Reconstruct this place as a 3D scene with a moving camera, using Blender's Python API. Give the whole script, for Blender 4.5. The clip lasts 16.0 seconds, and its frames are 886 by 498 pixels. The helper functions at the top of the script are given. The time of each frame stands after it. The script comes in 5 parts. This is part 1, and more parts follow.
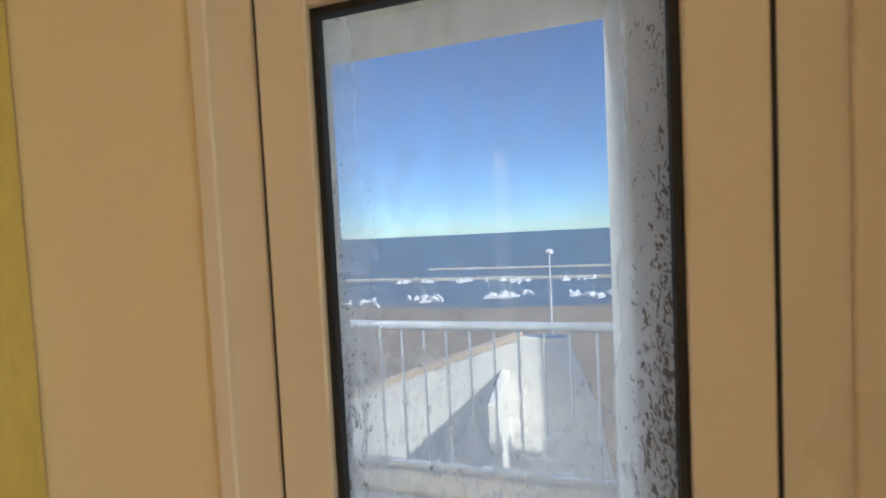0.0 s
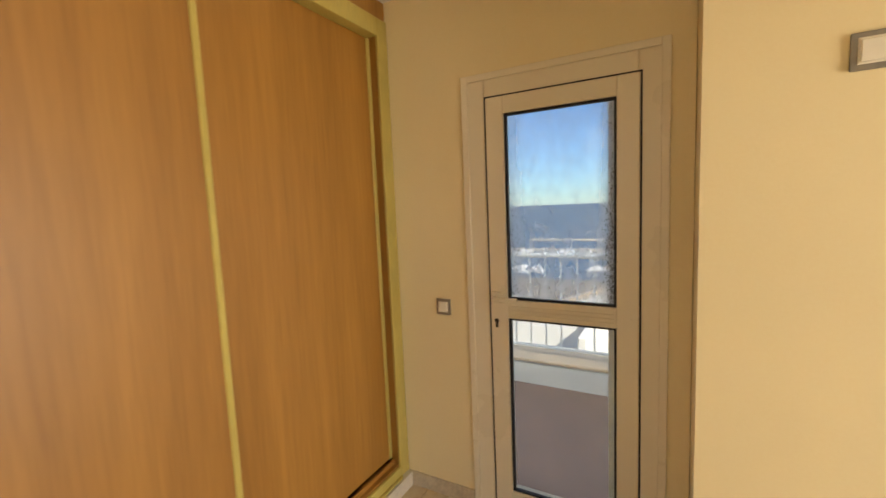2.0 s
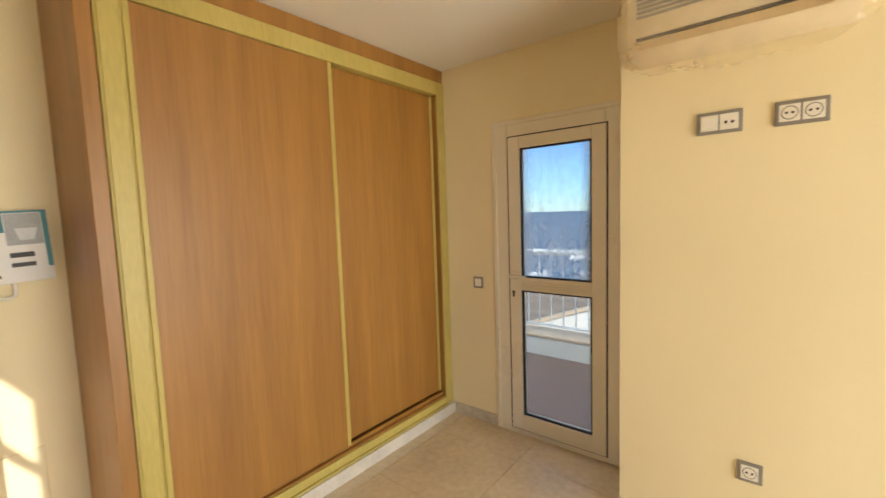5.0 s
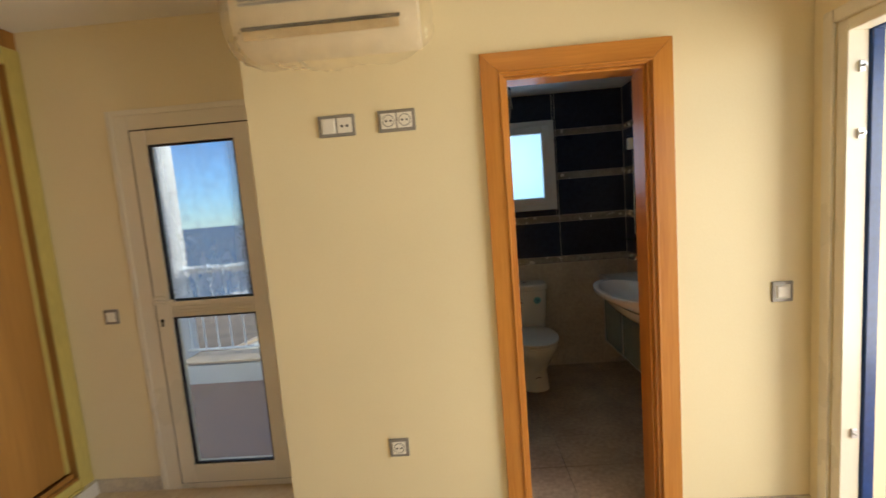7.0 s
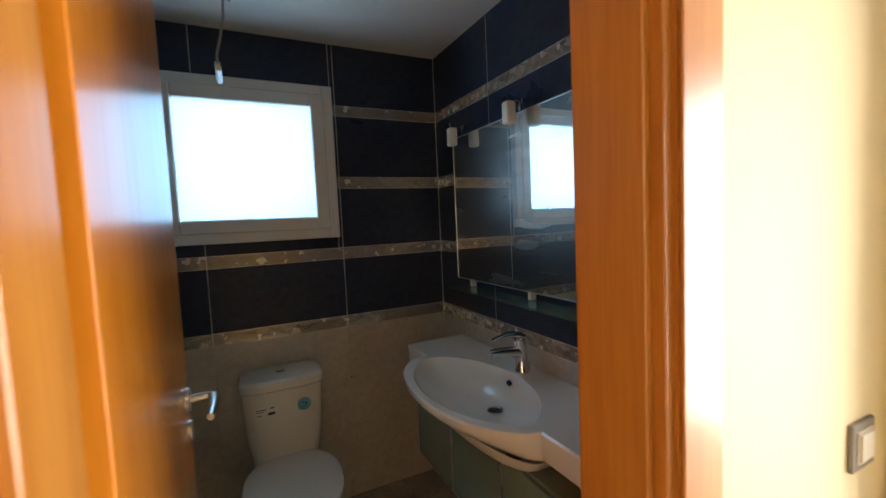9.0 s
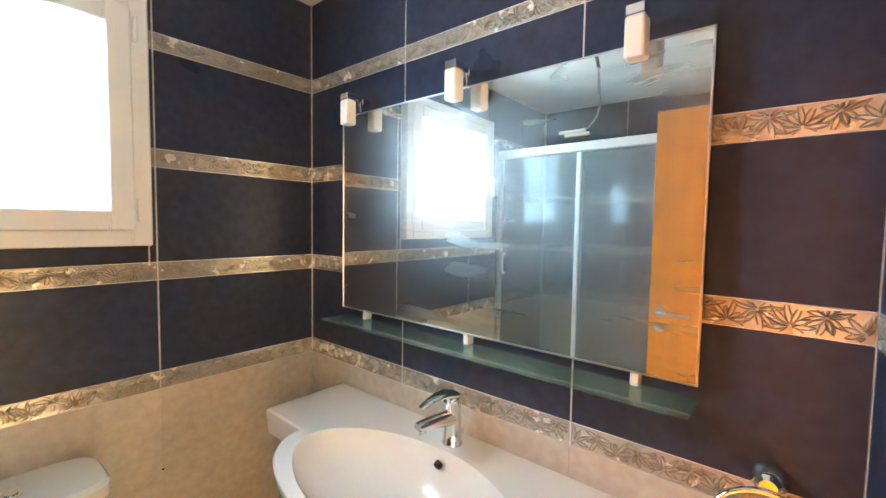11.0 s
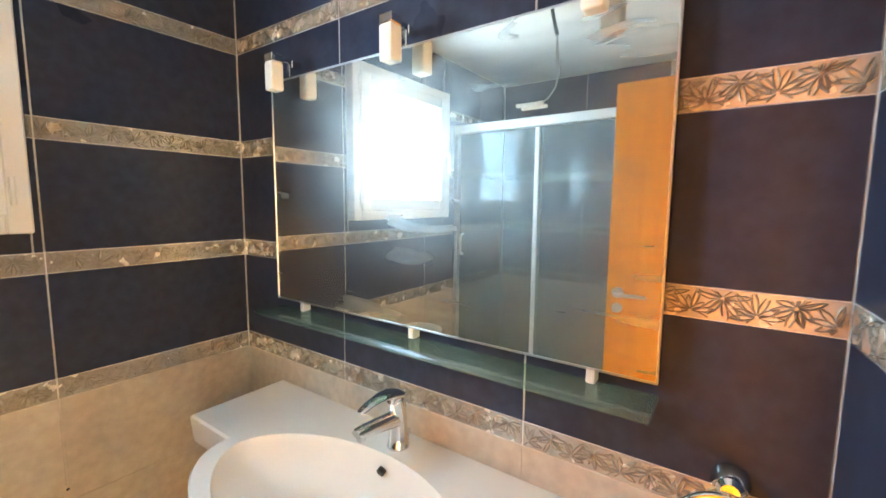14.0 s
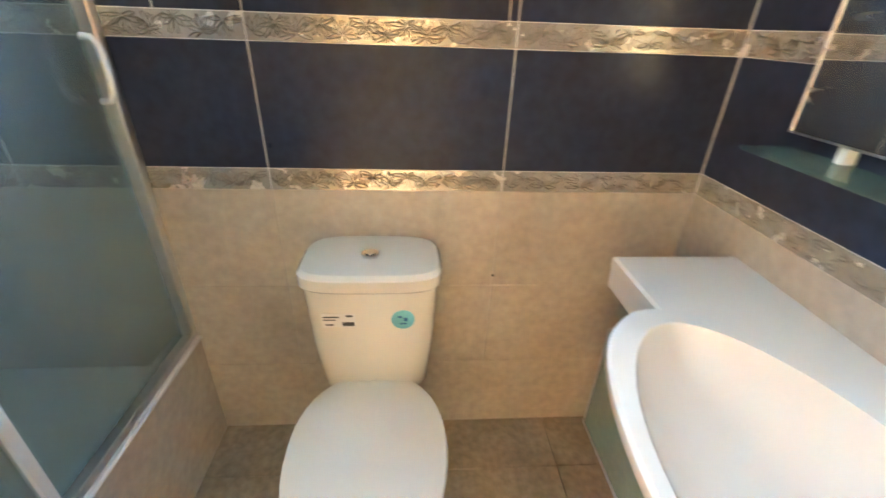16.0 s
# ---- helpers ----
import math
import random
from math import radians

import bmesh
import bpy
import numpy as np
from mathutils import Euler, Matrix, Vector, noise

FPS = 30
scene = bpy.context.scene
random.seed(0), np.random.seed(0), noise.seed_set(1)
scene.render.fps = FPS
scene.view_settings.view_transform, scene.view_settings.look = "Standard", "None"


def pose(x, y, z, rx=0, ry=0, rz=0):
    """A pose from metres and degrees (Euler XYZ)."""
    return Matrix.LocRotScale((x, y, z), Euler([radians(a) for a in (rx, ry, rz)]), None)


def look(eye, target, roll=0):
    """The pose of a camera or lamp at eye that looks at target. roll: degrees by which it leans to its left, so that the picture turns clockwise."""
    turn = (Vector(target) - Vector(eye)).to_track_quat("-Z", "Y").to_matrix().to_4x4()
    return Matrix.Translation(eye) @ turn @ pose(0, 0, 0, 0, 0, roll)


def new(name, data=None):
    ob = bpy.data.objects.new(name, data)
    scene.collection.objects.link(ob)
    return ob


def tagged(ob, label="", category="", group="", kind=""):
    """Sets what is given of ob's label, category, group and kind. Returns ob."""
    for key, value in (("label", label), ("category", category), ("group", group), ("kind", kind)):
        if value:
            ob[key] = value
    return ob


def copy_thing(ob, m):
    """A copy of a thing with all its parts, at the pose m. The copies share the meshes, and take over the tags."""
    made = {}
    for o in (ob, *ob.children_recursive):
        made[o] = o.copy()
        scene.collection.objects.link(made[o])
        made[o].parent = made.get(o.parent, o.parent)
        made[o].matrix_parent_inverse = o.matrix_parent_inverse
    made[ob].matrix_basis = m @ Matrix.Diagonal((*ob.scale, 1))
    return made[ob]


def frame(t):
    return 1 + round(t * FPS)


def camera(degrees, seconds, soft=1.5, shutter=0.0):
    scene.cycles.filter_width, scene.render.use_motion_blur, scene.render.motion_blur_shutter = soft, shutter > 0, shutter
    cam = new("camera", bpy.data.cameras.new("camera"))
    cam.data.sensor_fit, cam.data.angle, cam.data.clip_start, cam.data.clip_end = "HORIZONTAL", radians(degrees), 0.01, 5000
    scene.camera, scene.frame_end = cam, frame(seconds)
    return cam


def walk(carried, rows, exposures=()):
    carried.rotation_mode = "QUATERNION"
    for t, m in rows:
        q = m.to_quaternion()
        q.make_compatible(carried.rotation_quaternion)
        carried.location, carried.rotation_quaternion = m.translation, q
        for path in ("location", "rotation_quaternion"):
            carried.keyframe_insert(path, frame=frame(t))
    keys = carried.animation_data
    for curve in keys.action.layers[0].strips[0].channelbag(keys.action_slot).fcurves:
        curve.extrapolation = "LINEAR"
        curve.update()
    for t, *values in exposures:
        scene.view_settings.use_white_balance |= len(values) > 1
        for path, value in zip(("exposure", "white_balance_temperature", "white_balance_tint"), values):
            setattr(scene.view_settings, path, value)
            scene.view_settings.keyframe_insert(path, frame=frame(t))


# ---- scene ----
cam = camera(93.4, 16.0, shutter=0.25)
PATH = [
    (0, (0.212, -0.055, 1.610), (-0.320, 1.874, 1.532), -2.8),
    (0.5, (0.207, -0.398, 1.572), (-0.247, 1.547, 1.464), -1.9),
    (1, (0.269, -0.701, 1.573), (-0.222, 1.232, 1.419), -1.9),
    (1.5, (0.410, -1.016, 1.548), (-0.264, 0.859, 1.377), -2.6),
    (2, (0.559, -1.329, 1.536), (-0.412, 0.408, 1.334), -2.4),
    (2.5, (0.711, -1.596, 1.530), (-0.571, -0.078, 1.297), -2.7),
    (3, (0.874, -1.769, 1.522), (-0.686, -0.532, 1.334), -2.9),
    (3.2, (0.958, -1.798, 1.523), (-0.697, -0.686, 1.367), -2.6),
    (3.7, (1.075, -1.890, 1.522), (-0.640, -0.870, 1.366), -2.4),
    (4.25, (1.155, -1.952, 1.527), (-0.454, -0.760, 1.362), -2.1),
    (4.8, (1.198, -1.982, 1.534), (-0.163, -0.515, 1.361), -1.9),
    (5.3, (1.222, -1.996, 1.540), (0.142, -0.321, 1.363), -1.9),
    (5.5, (1.224, -2.015, 1.525), (0.276, -0.264, 1.342), -1.9),
    (6, (1.282, -1.993, 1.516), (0.587, -0.127, 1.325), -3.2),
    (6.5, (1.380, -1.900, 1.516), (0.936, 0.039, 1.310), -4.0),
    (7, (1.499, -1.710, 1.495), (1.408, 0.278, 1.290), -4.6),
    (7.5, (1.588, -1.364, 1.463), (1.831, 0.616, 1.321), -4.7),
    (8, (1.677, -0.980, 1.451), (2.178, 0.951, 1.317), -4.4),
    (9.15, (1.880, -0.140, 1.455), (2.810, 1.625, 1.312), -2.3),
    (10.3, (1.934, 0.339, 1.471), (3.247, 1.837, 1.289), -0.1),
    (10.5, (1.944, 0.351, 1.469), (3.308, 1.805, 1.304), 0.1),
    (11, (1.924, 0.375, 1.472), (3.452, 1.660, 1.354), 0.9),
    (11.5, (1.932, 0.379, 1.483), (3.583, 1.505, 1.419), 0.7),
    (12, (1.946, 0.375, 1.504), (3.667, 1.393, 1.464), 0.0),
    (12.5, (1.981, 0.371, 1.504), (3.710, 1.375, 1.456), 0.3),
    (13, (1.986, 0.382, 1.504), (3.709, 1.394, 1.420), 0.6),
    (13.5, (2.008, 0.392, 1.499), (3.711, 1.433, 1.374), 0.5),
    (14, (2.063, 0.410, 1.480), (3.687, 1.556, 1.260), 0.5),
    (14.5, (2.125, 0.449, 1.402), (3.547, 1.728, 0.819), 1.5),
    (15, (2.150, 0.487, 1.341), (3.266, 1.868, 0.422), -0.1),
    (15.5, (2.151, 0.638, 1.315), (2.854, 2.269, 0.397), 0.3),
    (16, (2.117, 0.851, 1.324), (2.252, 2.608, 0.379), 2.1),
]
EXPOSURES = [(0.0, 0.7, 6200, 10), (0.7, 0.65, 6700, 10), (1.5, 0.6, 6900, 11), (2.3, 0.72, 7100, 11), (3.0, 0.71, 6550, 9), (5.5, 0.8, 6350, 9), (6.5, 0.6, 6500, 9), (7.5, 0.08, 5850, 9), (8.2, -0.1, 5850, 9),
             (10.3, 3.5, 6700, 11), (12.5, 3.7, 6850, 11), (13.6, 3.75, 6950, 11), (14.5, 3.65, 6800, 11), (15.2, 3.64, 6400, 8), (16.0, 3.97, 6300, 9)]
walk(cam, [(t, look(eye, target, roll)) for t, eye, target, roll in PATH], EXPOSURES)

# ---- world and light ----
world = bpy.data.worlds.new("sky")
scene.world = world
world.use_nodes = True
wn = world.node_tree
wn.nodes.clear()
sky = wn.nodes.new("ShaderNodeTexSky")
sky.sky_type, sky.sun_disc = "NISHITA", False
SUN_ELEV, SUN_AZ = radians(38), radians(-33)
sun_way = Vector((math.cos(SUN_ELEV) * math.cos(SUN_AZ), math.cos(SUN_ELEV) * math.sin(SUN_AZ), math.sin(SUN_ELEV)))
sky.sun_elevation, sky.sun_rotation = SUN_ELEV, radians(90) - SUN_AZ
sky.altitude, sky.air_density, sky.dust_density, sky.ozone_density = 30, 0.85, 0.05, 2.0
bg = wn.nodes.new("ShaderNodeBackground")
bg.inputs["Strength"].default_value = 0.095
wo = wn.nodes.new("ShaderNodeOutputWorld")
cool = wn.nodes.new("ShaderNodeMix")
cool.data_type, cool.blend_type = "RGBA", "MULTIPLY"
cool.inputs[0].default_value, cool.inputs[7].default_value = 1.0, (0.64, 0.91, 1.24, 1)
wn.links.new(sky.outputs[0], cool.inputs[6])
wn.links.new(cool.outputs[2], bg.inputs[0])
wn.links.new(bg.outputs[0], wo.inputs[0])
sun = new("sun", bpy.data.lights.new("sun", "SUN"))
sun.data.energy, sun.data.angle, sun.data.color = 4.4, radians(0.55), (1.0, 0.93, 0.82)
sun.matrix_world = look((20, -12, 20), Vector((20, -12, 20)) - sun_way)


def area_lamp(name, place, target, width, height, watts, colour):
    lamp = new(name, bpy.data.lights.new(name, "AREA"))
    lamp.data.shape, lamp.data.size, lamp.data.size_y = "RECTANGLE", width, height
    lamp.data.energy, lamp.data.color = watts, colour
    lamp.matrix_world = look(place, target)
    return lamp


# daylight that comes in by the terrace door, unseen south opening and bathroom window
area_lamp("terrace_daylight", (4.7, -1.1, 1.15), (0.0, -1.1, 1.75), 2.2, 2.2, 116, (1.0, 0.925, 0.78))
area_lamp("south_daylight", (-0.11, -3.35, 3.2), (0.0, -1.7, 0.5), 0.8, 0.8, 80, (1.0, 0.93, 0.80))
# fill lamp added above the balcony to brighten its floor and upstand
area_lamp("balcony_daylight", (-0.9, 0.95, 2.45), (-0.75, 1.75, 0.0), 1.2, 0.7, 34, (0.92, 0.96, 1.0))
area_lamp("bathroom_daylight", (1.94, 2.13, 1.765), (1.94, 0.0, 1.60), 0.70, 0.64, 2.7, (0.60, 0.82, 1.0))

# ---- materials ----


def nodes_of(name):
    m = bpy.data.materials.new(name)
    m.use_nodes = True
    nt = m.node_tree
    return m, nt, nt.nodes["Principled BSDF"]


def mat(name, colour, rough=0.5, metal=0.0, vary=0.08, scale=6.0, bump=0.02, grain=60.0, stretch=(1, 1, 1), second=None, spec=0.5, coat=0.0, piece=0.0, rvar=0.05):
    """A surface with broad stains and fine grain; second: the colour that the stains go to; piece: how far pieces differ."""
    m, nt, p = nodes_of(name)
    n, l = nt.nodes, nt.links
    tc = n.new("ShaderNodeTexCoord")
    mp = n.new("ShaderNodeMapping")
    mp.inputs["Scale"].default_value = stretch
    geo = n.new("ShaderNodeNewGeometry")
    l.new(geo.outputs["Position"], mp.inputs[0])
    broad, fine = n.new("ShaderNodeTexNoise"), n.new("ShaderNodeTexNoise")
    broad.inputs["Scale"].default_value, broad.inputs["Detail"].default_value = scale, 4
    fine.inputs["Scale"].default_value, fine.inputs["Detail"].default_value = grain, 3
    l.new(mp.outputs[0], broad.inputs[0]), l.new(mp.outputs[0], fine.inputs[0])
    ramp = n.new("ShaderNodeValToRGB")
    a = [max(0, c * (1 - vary)) for c in colour]
    b = list(second) if second else [min(1, c * (1 + vary)) for c in colour]
    ramp.color_ramp.elements[0].position, ramp.color_ramp.elements[1].position = 0.3, 0.72
    ramp.color_ramp.elements[0].color, ramp.color_ramp.elements[1].color = (*a, 1), (*b, 1)
    l.new(broad.outputs[0], ramp.inputs[0])
    mix = n.new("ShaderNodeMix")
    mix.data_type, mix.blend_type = "RGBA", "OVERLAY"
    mix.inputs[0].default_value = min(1.0, vary * 2.2)
    l.new(ramp.outputs[0], mix.inputs[6]), l.new(fine.outputs[0], mix.inputs[7])
    out = mix.outputs[2]
    if piece:
        oi, hsv = n.new("ShaderNodeObjectInfo"), n.new("ShaderNodeHueSaturation")
        mr = n.new("ShaderNodeMapRange")
        mr.inputs[3].default_value, mr.inputs[4].default_value = 1 - piece, 1 + piece
        l.new(oi.outputs["Random"], mr.inputs[0]), l.new(mr.outputs[0], hsv.inputs["Value"])
        l.new(out, hsv.inputs["Color"])
        out = hsv.outputs[0]
    l.new(out, p.inputs["Base Color"])
    rr = n.new("ShaderNodeMapRange")
    rr.inputs[3].default_value, rr.inputs[4].default_value = max(0.02, rough - rvar), min(1, rough + rvar)
    l.new(broad.outputs[0], rr.inputs[0]), l.new(rr.outputs[0], p.inputs["Roughness"])
    p.inputs["Metallic"].default_value = metal
    p.inputs["Specular IOR Level"].default_value = spec
    p.inputs["Coat Weight"].default_value = coat
    if bump:
        bp = n.new("ShaderNodeBump")
        bp.inputs["Strength"].default_value, bp.inputs["Distance"].default_value = min(1, bump * 8), 0.004
        l.new(fine.outputs[0], bp.inputs["Height"]), l.new(bp.outputs[0], p.inputs["Normal"])
    return m


def wood(name, light, dark, rough=0.38, along="z", coat=0.2, size=1.0, coat_rough=0.15):
    """Veneer with long streaks along one axis."""
    m, nt, p = nodes_of(name)
    n, l = nt.nodes, nt.links
    geo, mp = n.new("ShaderNodeNewGeometry"), n.new("ShaderNodeMapping")
    s = [14 * size, 14 * size, 14 * size]
    s["xyz".index(along)] = 0.8 * size
    mp.inputs["Scale"].default_value = s
    l.new(geo.outputs["Position"], mp.inputs[0])
    a, b = n.new("ShaderNodeTexNoise"), n.new("ShaderNodeTexNoise")
    a.inputs["Scale"].default_value, a.inputs["Detail"].default_value, a.inputs["Distortion"].default_value = 1.0, 6, 0.6
    b.inputs["Scale"].default_value, b.inputs["Detail"].default_value = 9.0, 3
    l.new(mp.outputs[0], a.inputs[0]), l.new(mp.outputs[0], b.inputs[0])
    add = n.new("ShaderNodeMath")
    add.operation = "MULTIPLY_ADD"
    add.inputs[1].default_value = 0.45
    l.new(b.outputs[0], add.inputs[0]), l.new(a.outputs[0], add.inputs[2])
    ramp = n.new("ShaderNodeValToRGB")
    ramp.color_ramp.elements[0].position, ramp.color_ramp.elements[1].position = 0.48, 0.98
    ramp.color_ramp.elements[0].color, ramp.color_ramp.elements[1].color = (*dark, 1), (*light, 1)
    l.new(add.outputs[0], ramp.inputs[0]), l.new(ramp.outputs[0], p.inputs["Base Color"])
    p.inputs["Roughness"].default_value = rough
    p.inputs["Coat Weight"].default_value, p.inputs["Coat Roughness"].default_value = coat, coat_rough
    bp = n.new("ShaderNodeBump")
    bp.inputs["Strength"].default_value, bp.inputs["Distance"].default_value = 0.12, 0.002
    l.new(add.outputs[0], bp.inputs["Height"]), l.new(bp.outputs[0], p.inputs["Normal"])
    return m


def pane_mat(name, tint=(0.95, 0.98, 0.97), dirt=0.0, gloss=0.03, speck=40.0, haze=(0.75, 0.76, 0.76), stretch=(1, 1, 1), spread=(0.35, 1.6)):
    """Clear sheet glass: mostly seen through, a little gloss, and a film of dirt."""
    m = bpy.data.materials.new(name)
    m.use_nodes = True
    nt = m.node_tree
    n, l = nt.nodes, nt.links
    n.clear()
    out, tr, gl, df = n.new("ShaderNodeOutputMaterial"), n.new("ShaderNodeBsdfTransparent"), n.new("ShaderNodeBsdfGlossy"), n.new("ShaderNodeBsdfDiffuse")
    tl, half = n.new("ShaderNodeBsdfTranslucent"), n.new("ShaderNodeMixShader")
    tr.inputs[0].default_value = (*tint, 1)
    gl.inputs["Roughness"].default_value = 0.03
    df.inputs[0].default_value = tl.inputs[0].default_value = (*haze, 1)
    edge_on, steep, fr = n.new("ShaderNodeLayerWeight"), n.new("ShaderNodeMath"), n.new("ShaderNodeMath")
    edge_on.inputs[0].default_value = 0.5
    steep.operation, steep.inputs[1].default_value = "POWER", 5.0
    fr.operation, fr.inputs[1].default_value, fr.inputs[2].default_value = "MULTIPLY_ADD", 0.9, gloss
    l.new(edge_on.outputs["Facing"], steep.inputs[0]), l.new(steep.outputs[0], fr.inputs[0])
    m1, m2 = n.new("ShaderNodeMixShader"), n.new("ShaderNodeMixShader")
    l.new(fr.outputs[0], m1.inputs[0]), l.new(tr.outputs[0], m1.inputs[1]), l.new(gl.outputs[0], m1.inputs[2])
    l.new(df.outputs[0], half.inputs[1]), l.new(tl.outputs[0], half.inputs[2])
    geo, mp = n.new("ShaderNodeNewGeometry"), n.new("ShaderNodeMapping")
    mp.inputs["Scale"].default_value = stretch
    l.new(geo.outputs["Position"], mp.inputs[0])
    noi, big = n.new("ShaderNodeTexNoise"), n.new("ShaderNodeTexNoise")
    noi.inputs["Scale"].default_value, noi.inputs["Detail"].default_value = speck, 5
    big.inputs["Scale"].default_value = 3.0
    l.new(mp.outputs[0], noi.inputs[0]), l.new(mp.outputs[0], big.inputs[0])
    mul = n.new("ShaderNodeMath")
    mul.operation = "MULTIPLY"
    l.new(noi.outputs[0], mul.inputs[0]), l.new(big.outputs[0], mul.inputs[1])
    mr = n.new("ShaderNodeMapRange")
    mr.inputs[1].default_value, mr.inputs[2].default_value = 0.12, 0.5
    mr.inputs[3].default_value, mr.inputs[4].default_value = dirt * spread[0], min(1, dirt * spread[1])
    l.new(mul.outputs[0], mr.inputs[0])
    l.new(mr.outputs[0], m2.inputs[0]), l.new(m1.outputs[0], m2.inputs[1]), l.new(half.outputs[0], m2.inputs[2])
    l.new(m2.outputs[0], out.inputs[0])
    return m


CREAM = mat("cream_wall_paint", (0.82, 0.71, 0.45), 0.62, vary=0.03, scale=1.2, bump=0.012, grain=90)
WHITE_CEIL = mat("white_ceiling_paint", (0.84, 0.81, 0.74), 0.7, vary=0.02, scale=1.0, bump=0.02)
RENDER = mat("white_exterior_render", (0.80, 0.79, 0.76), 0.85, vary=0.06, scale=2.0, bump=0.1, grain=70)
FLOOR = mat("beige_polished_tile", (0.62, 0.51, 0.345), 0.16, vary=0.10, scale=3.0, bump=0.0, grain=25, piece=0.04)
GROUT = mat("pale_grout", (0.52, 0.49, 0.45), 0.85, vary=0.1, scale=20)
BATHFLOOR = mat("taupe_floor_tile", (0.37, 0.30, 0.215), 0.4, vary=0.18, scale=5.0, bump=0.01, grain=40, piece=0.05)
SKIRT = mat("greige_stone_skirting", (0.52, 0.45, 0.34), 0.38, vary=0.15, scale=9)
PVC = mat("cream_lacquered_aluminium", (0.78, 0.72, 0.58), 0.28, vary=0.02, scale=2, bump=0.0)
WHITE_PVC = mat("white_plastic_frame", (0.80, 0.79, 0.75), 0.3, vary=0.02, scale=2, bump=0.0)
SEAL = mat("black_rubber_seal", (0.012, 0.012, 0.013), 0.6, vary=0.1)
BEECH = wood("beech_veneer", (0.390, 0.187, 0.035), (0.252, 0.112, 0.018), 0.46, "z", 0.30, 0.6, coat_rough=0.42)
OLIVE = mat("olive_green_painted_trim", (0.47, 0.375, 0.098), 0.42, vary=0.08, scale=3, bump=0.006, grain=90, stretch=(1, 1, 0.2), second=(0.53, 0.43, 0.125))
OAK = wood("honey_oak_trim", (0.60, 0.26, 0.045), (0.42, 0.15, 0.018), 0.33, "z", 0.3)
CHERRY = wood("orange_cherry_door", (0.74, 0.27, 0.016), (0.60, 0.19, 0.008), 0.3, "z", 0.35)
WHITE_PAINT = mat("white_painted_metal", (0.78, 0.77, 0.73), 0.4, vary=0.03, scale=4)
PALE_STONE = mat("pale_stone_plinth", (0.60, 0.56, 0.49), 0.4, vary=0.10, scale=7)
GREY_PLATE = mat("grey_switch_plate", (0.27, 0.25, 0.22), 0.35, metal=0.3, vary=0.03)
WHITE_PLASTIC = mat("white_switch_plastic", (0.80, 0.76, 0.66), 0.3, vary=0.02, bump=0)
DARK_HOLE = mat("dark_socket_hole", (0.02, 0.02, 0.02), 0.6)
CHROME = mat("polished_chrome", (0.78, 0.78, 0.79), 0.09, metal=1.0, vary=0.03, bump=0)
STEEL = mat("brushed_aluminium", (0.62, 0.62, 0.61), 0.32, metal=1.0, vary=0.04, bump=0.01, grain=120)
CERAMIC = mat("white_glazed_ceramic", (0.83, 0.785, 0.715), 0.08, vary=0.015, scale=3, bump=0, coat=0.4)
CERAMIC_WC = mat("cream_glazed_ceramic", (0.78, 0.75, 0.66), 0.12, vary=0.015, scale=3, bump=0, coat=0.3)
NAVY = mat("dark_slate_wall_tile", (0.032, 0.042, 0.080), 0.30, vary=0.18, scale=2.2, bump=0.004, grain=30, second=(0.043, 0.047, 0.070), piece=0.08, rvar=0.10, spec=0.22)
BEIGE_TILE = mat("beige_wall_tile", (0.54, 0.465, 0.37), 0.36, vary=0.12, scale=4, bump=0.008, grain=35, second=(0.60, 0.53, 0.43), piece=0.04)
STRIP = mat("pewter_relief_tile", (0.55, 0.50, 0.43), 0.26, metal=0.55, vary=0.06, scale=20, bump=0, grain=80)


def smeared_mirror():
    """Silvered glass, sharp, with wiped streaks of film that spread the light a little."""
    m, nt, p = nodes_of("smeared_mirror")
    n, l = nt.nodes, nt.links
    p.inputs["Base Color"].default_value, p.inputs["Metallic"].default_value, p.inputs["Roughness"].default_value = (0.80, 0.83, 0.80, 1), 1.0, 0.012
    film = n.new("ShaderNodeBsdfGlossy")
    film.inputs[0].default_value, film.inputs["Roughness"].default_value = (0.84, 0.87, 0.84, 1), 0.36
    geo, mp, noi, wide = n.new("ShaderNodeNewGeometry"), n.new("ShaderNodeMapping"), n.new("ShaderNodeTexNoise"), n.new("ShaderNodeTexNoise")
    mp.inputs["Rotation"].default_value, mp.inputs["Scale"].default_value = (radians(38), 0, 0), (1, 1.2, 7)
    l.new(geo.outputs["Position"], mp.inputs[0]), l.new(mp.outputs[0], noi.inputs[0])
    noi.inputs["Scale"].default_value, noi.inputs["Detail"].default_value, noi.inputs["Distortion"].default_value = 3.2, 5, 0.8
    wide.inputs["Scale"].default_value = 2.2
    l.new(geo.outputs["Position"], wide.inputs[0])
    mul, mr, mx = n.new("ShaderNodeMath"), n.new("ShaderNodeMapRange"), n.new("ShaderNodeMixShader")
    mul.operation = "MULTIPLY"
    l.new(noi.outputs[0], mul.inputs[0]), l.new(wide.outputs[0], mul.inputs[1])
    mr.inputs[1].default_value, mr.inputs[2].default_value, mr.inputs[3].default_value, mr.inputs[4].default_value = 0.16, 0.42, 0.10, 0.36
    l.new(mul.outputs[0], mr.inputs[0]), l.new(mr.outputs[0], mx.inputs[0])
    out = n["Material Output"]
    l.new(p.outputs[0], mx.inputs[1]), l.new(film.outputs[0], mx.inputs[2]), l.new(mx.outputs[0], out.inputs[0])
    return m


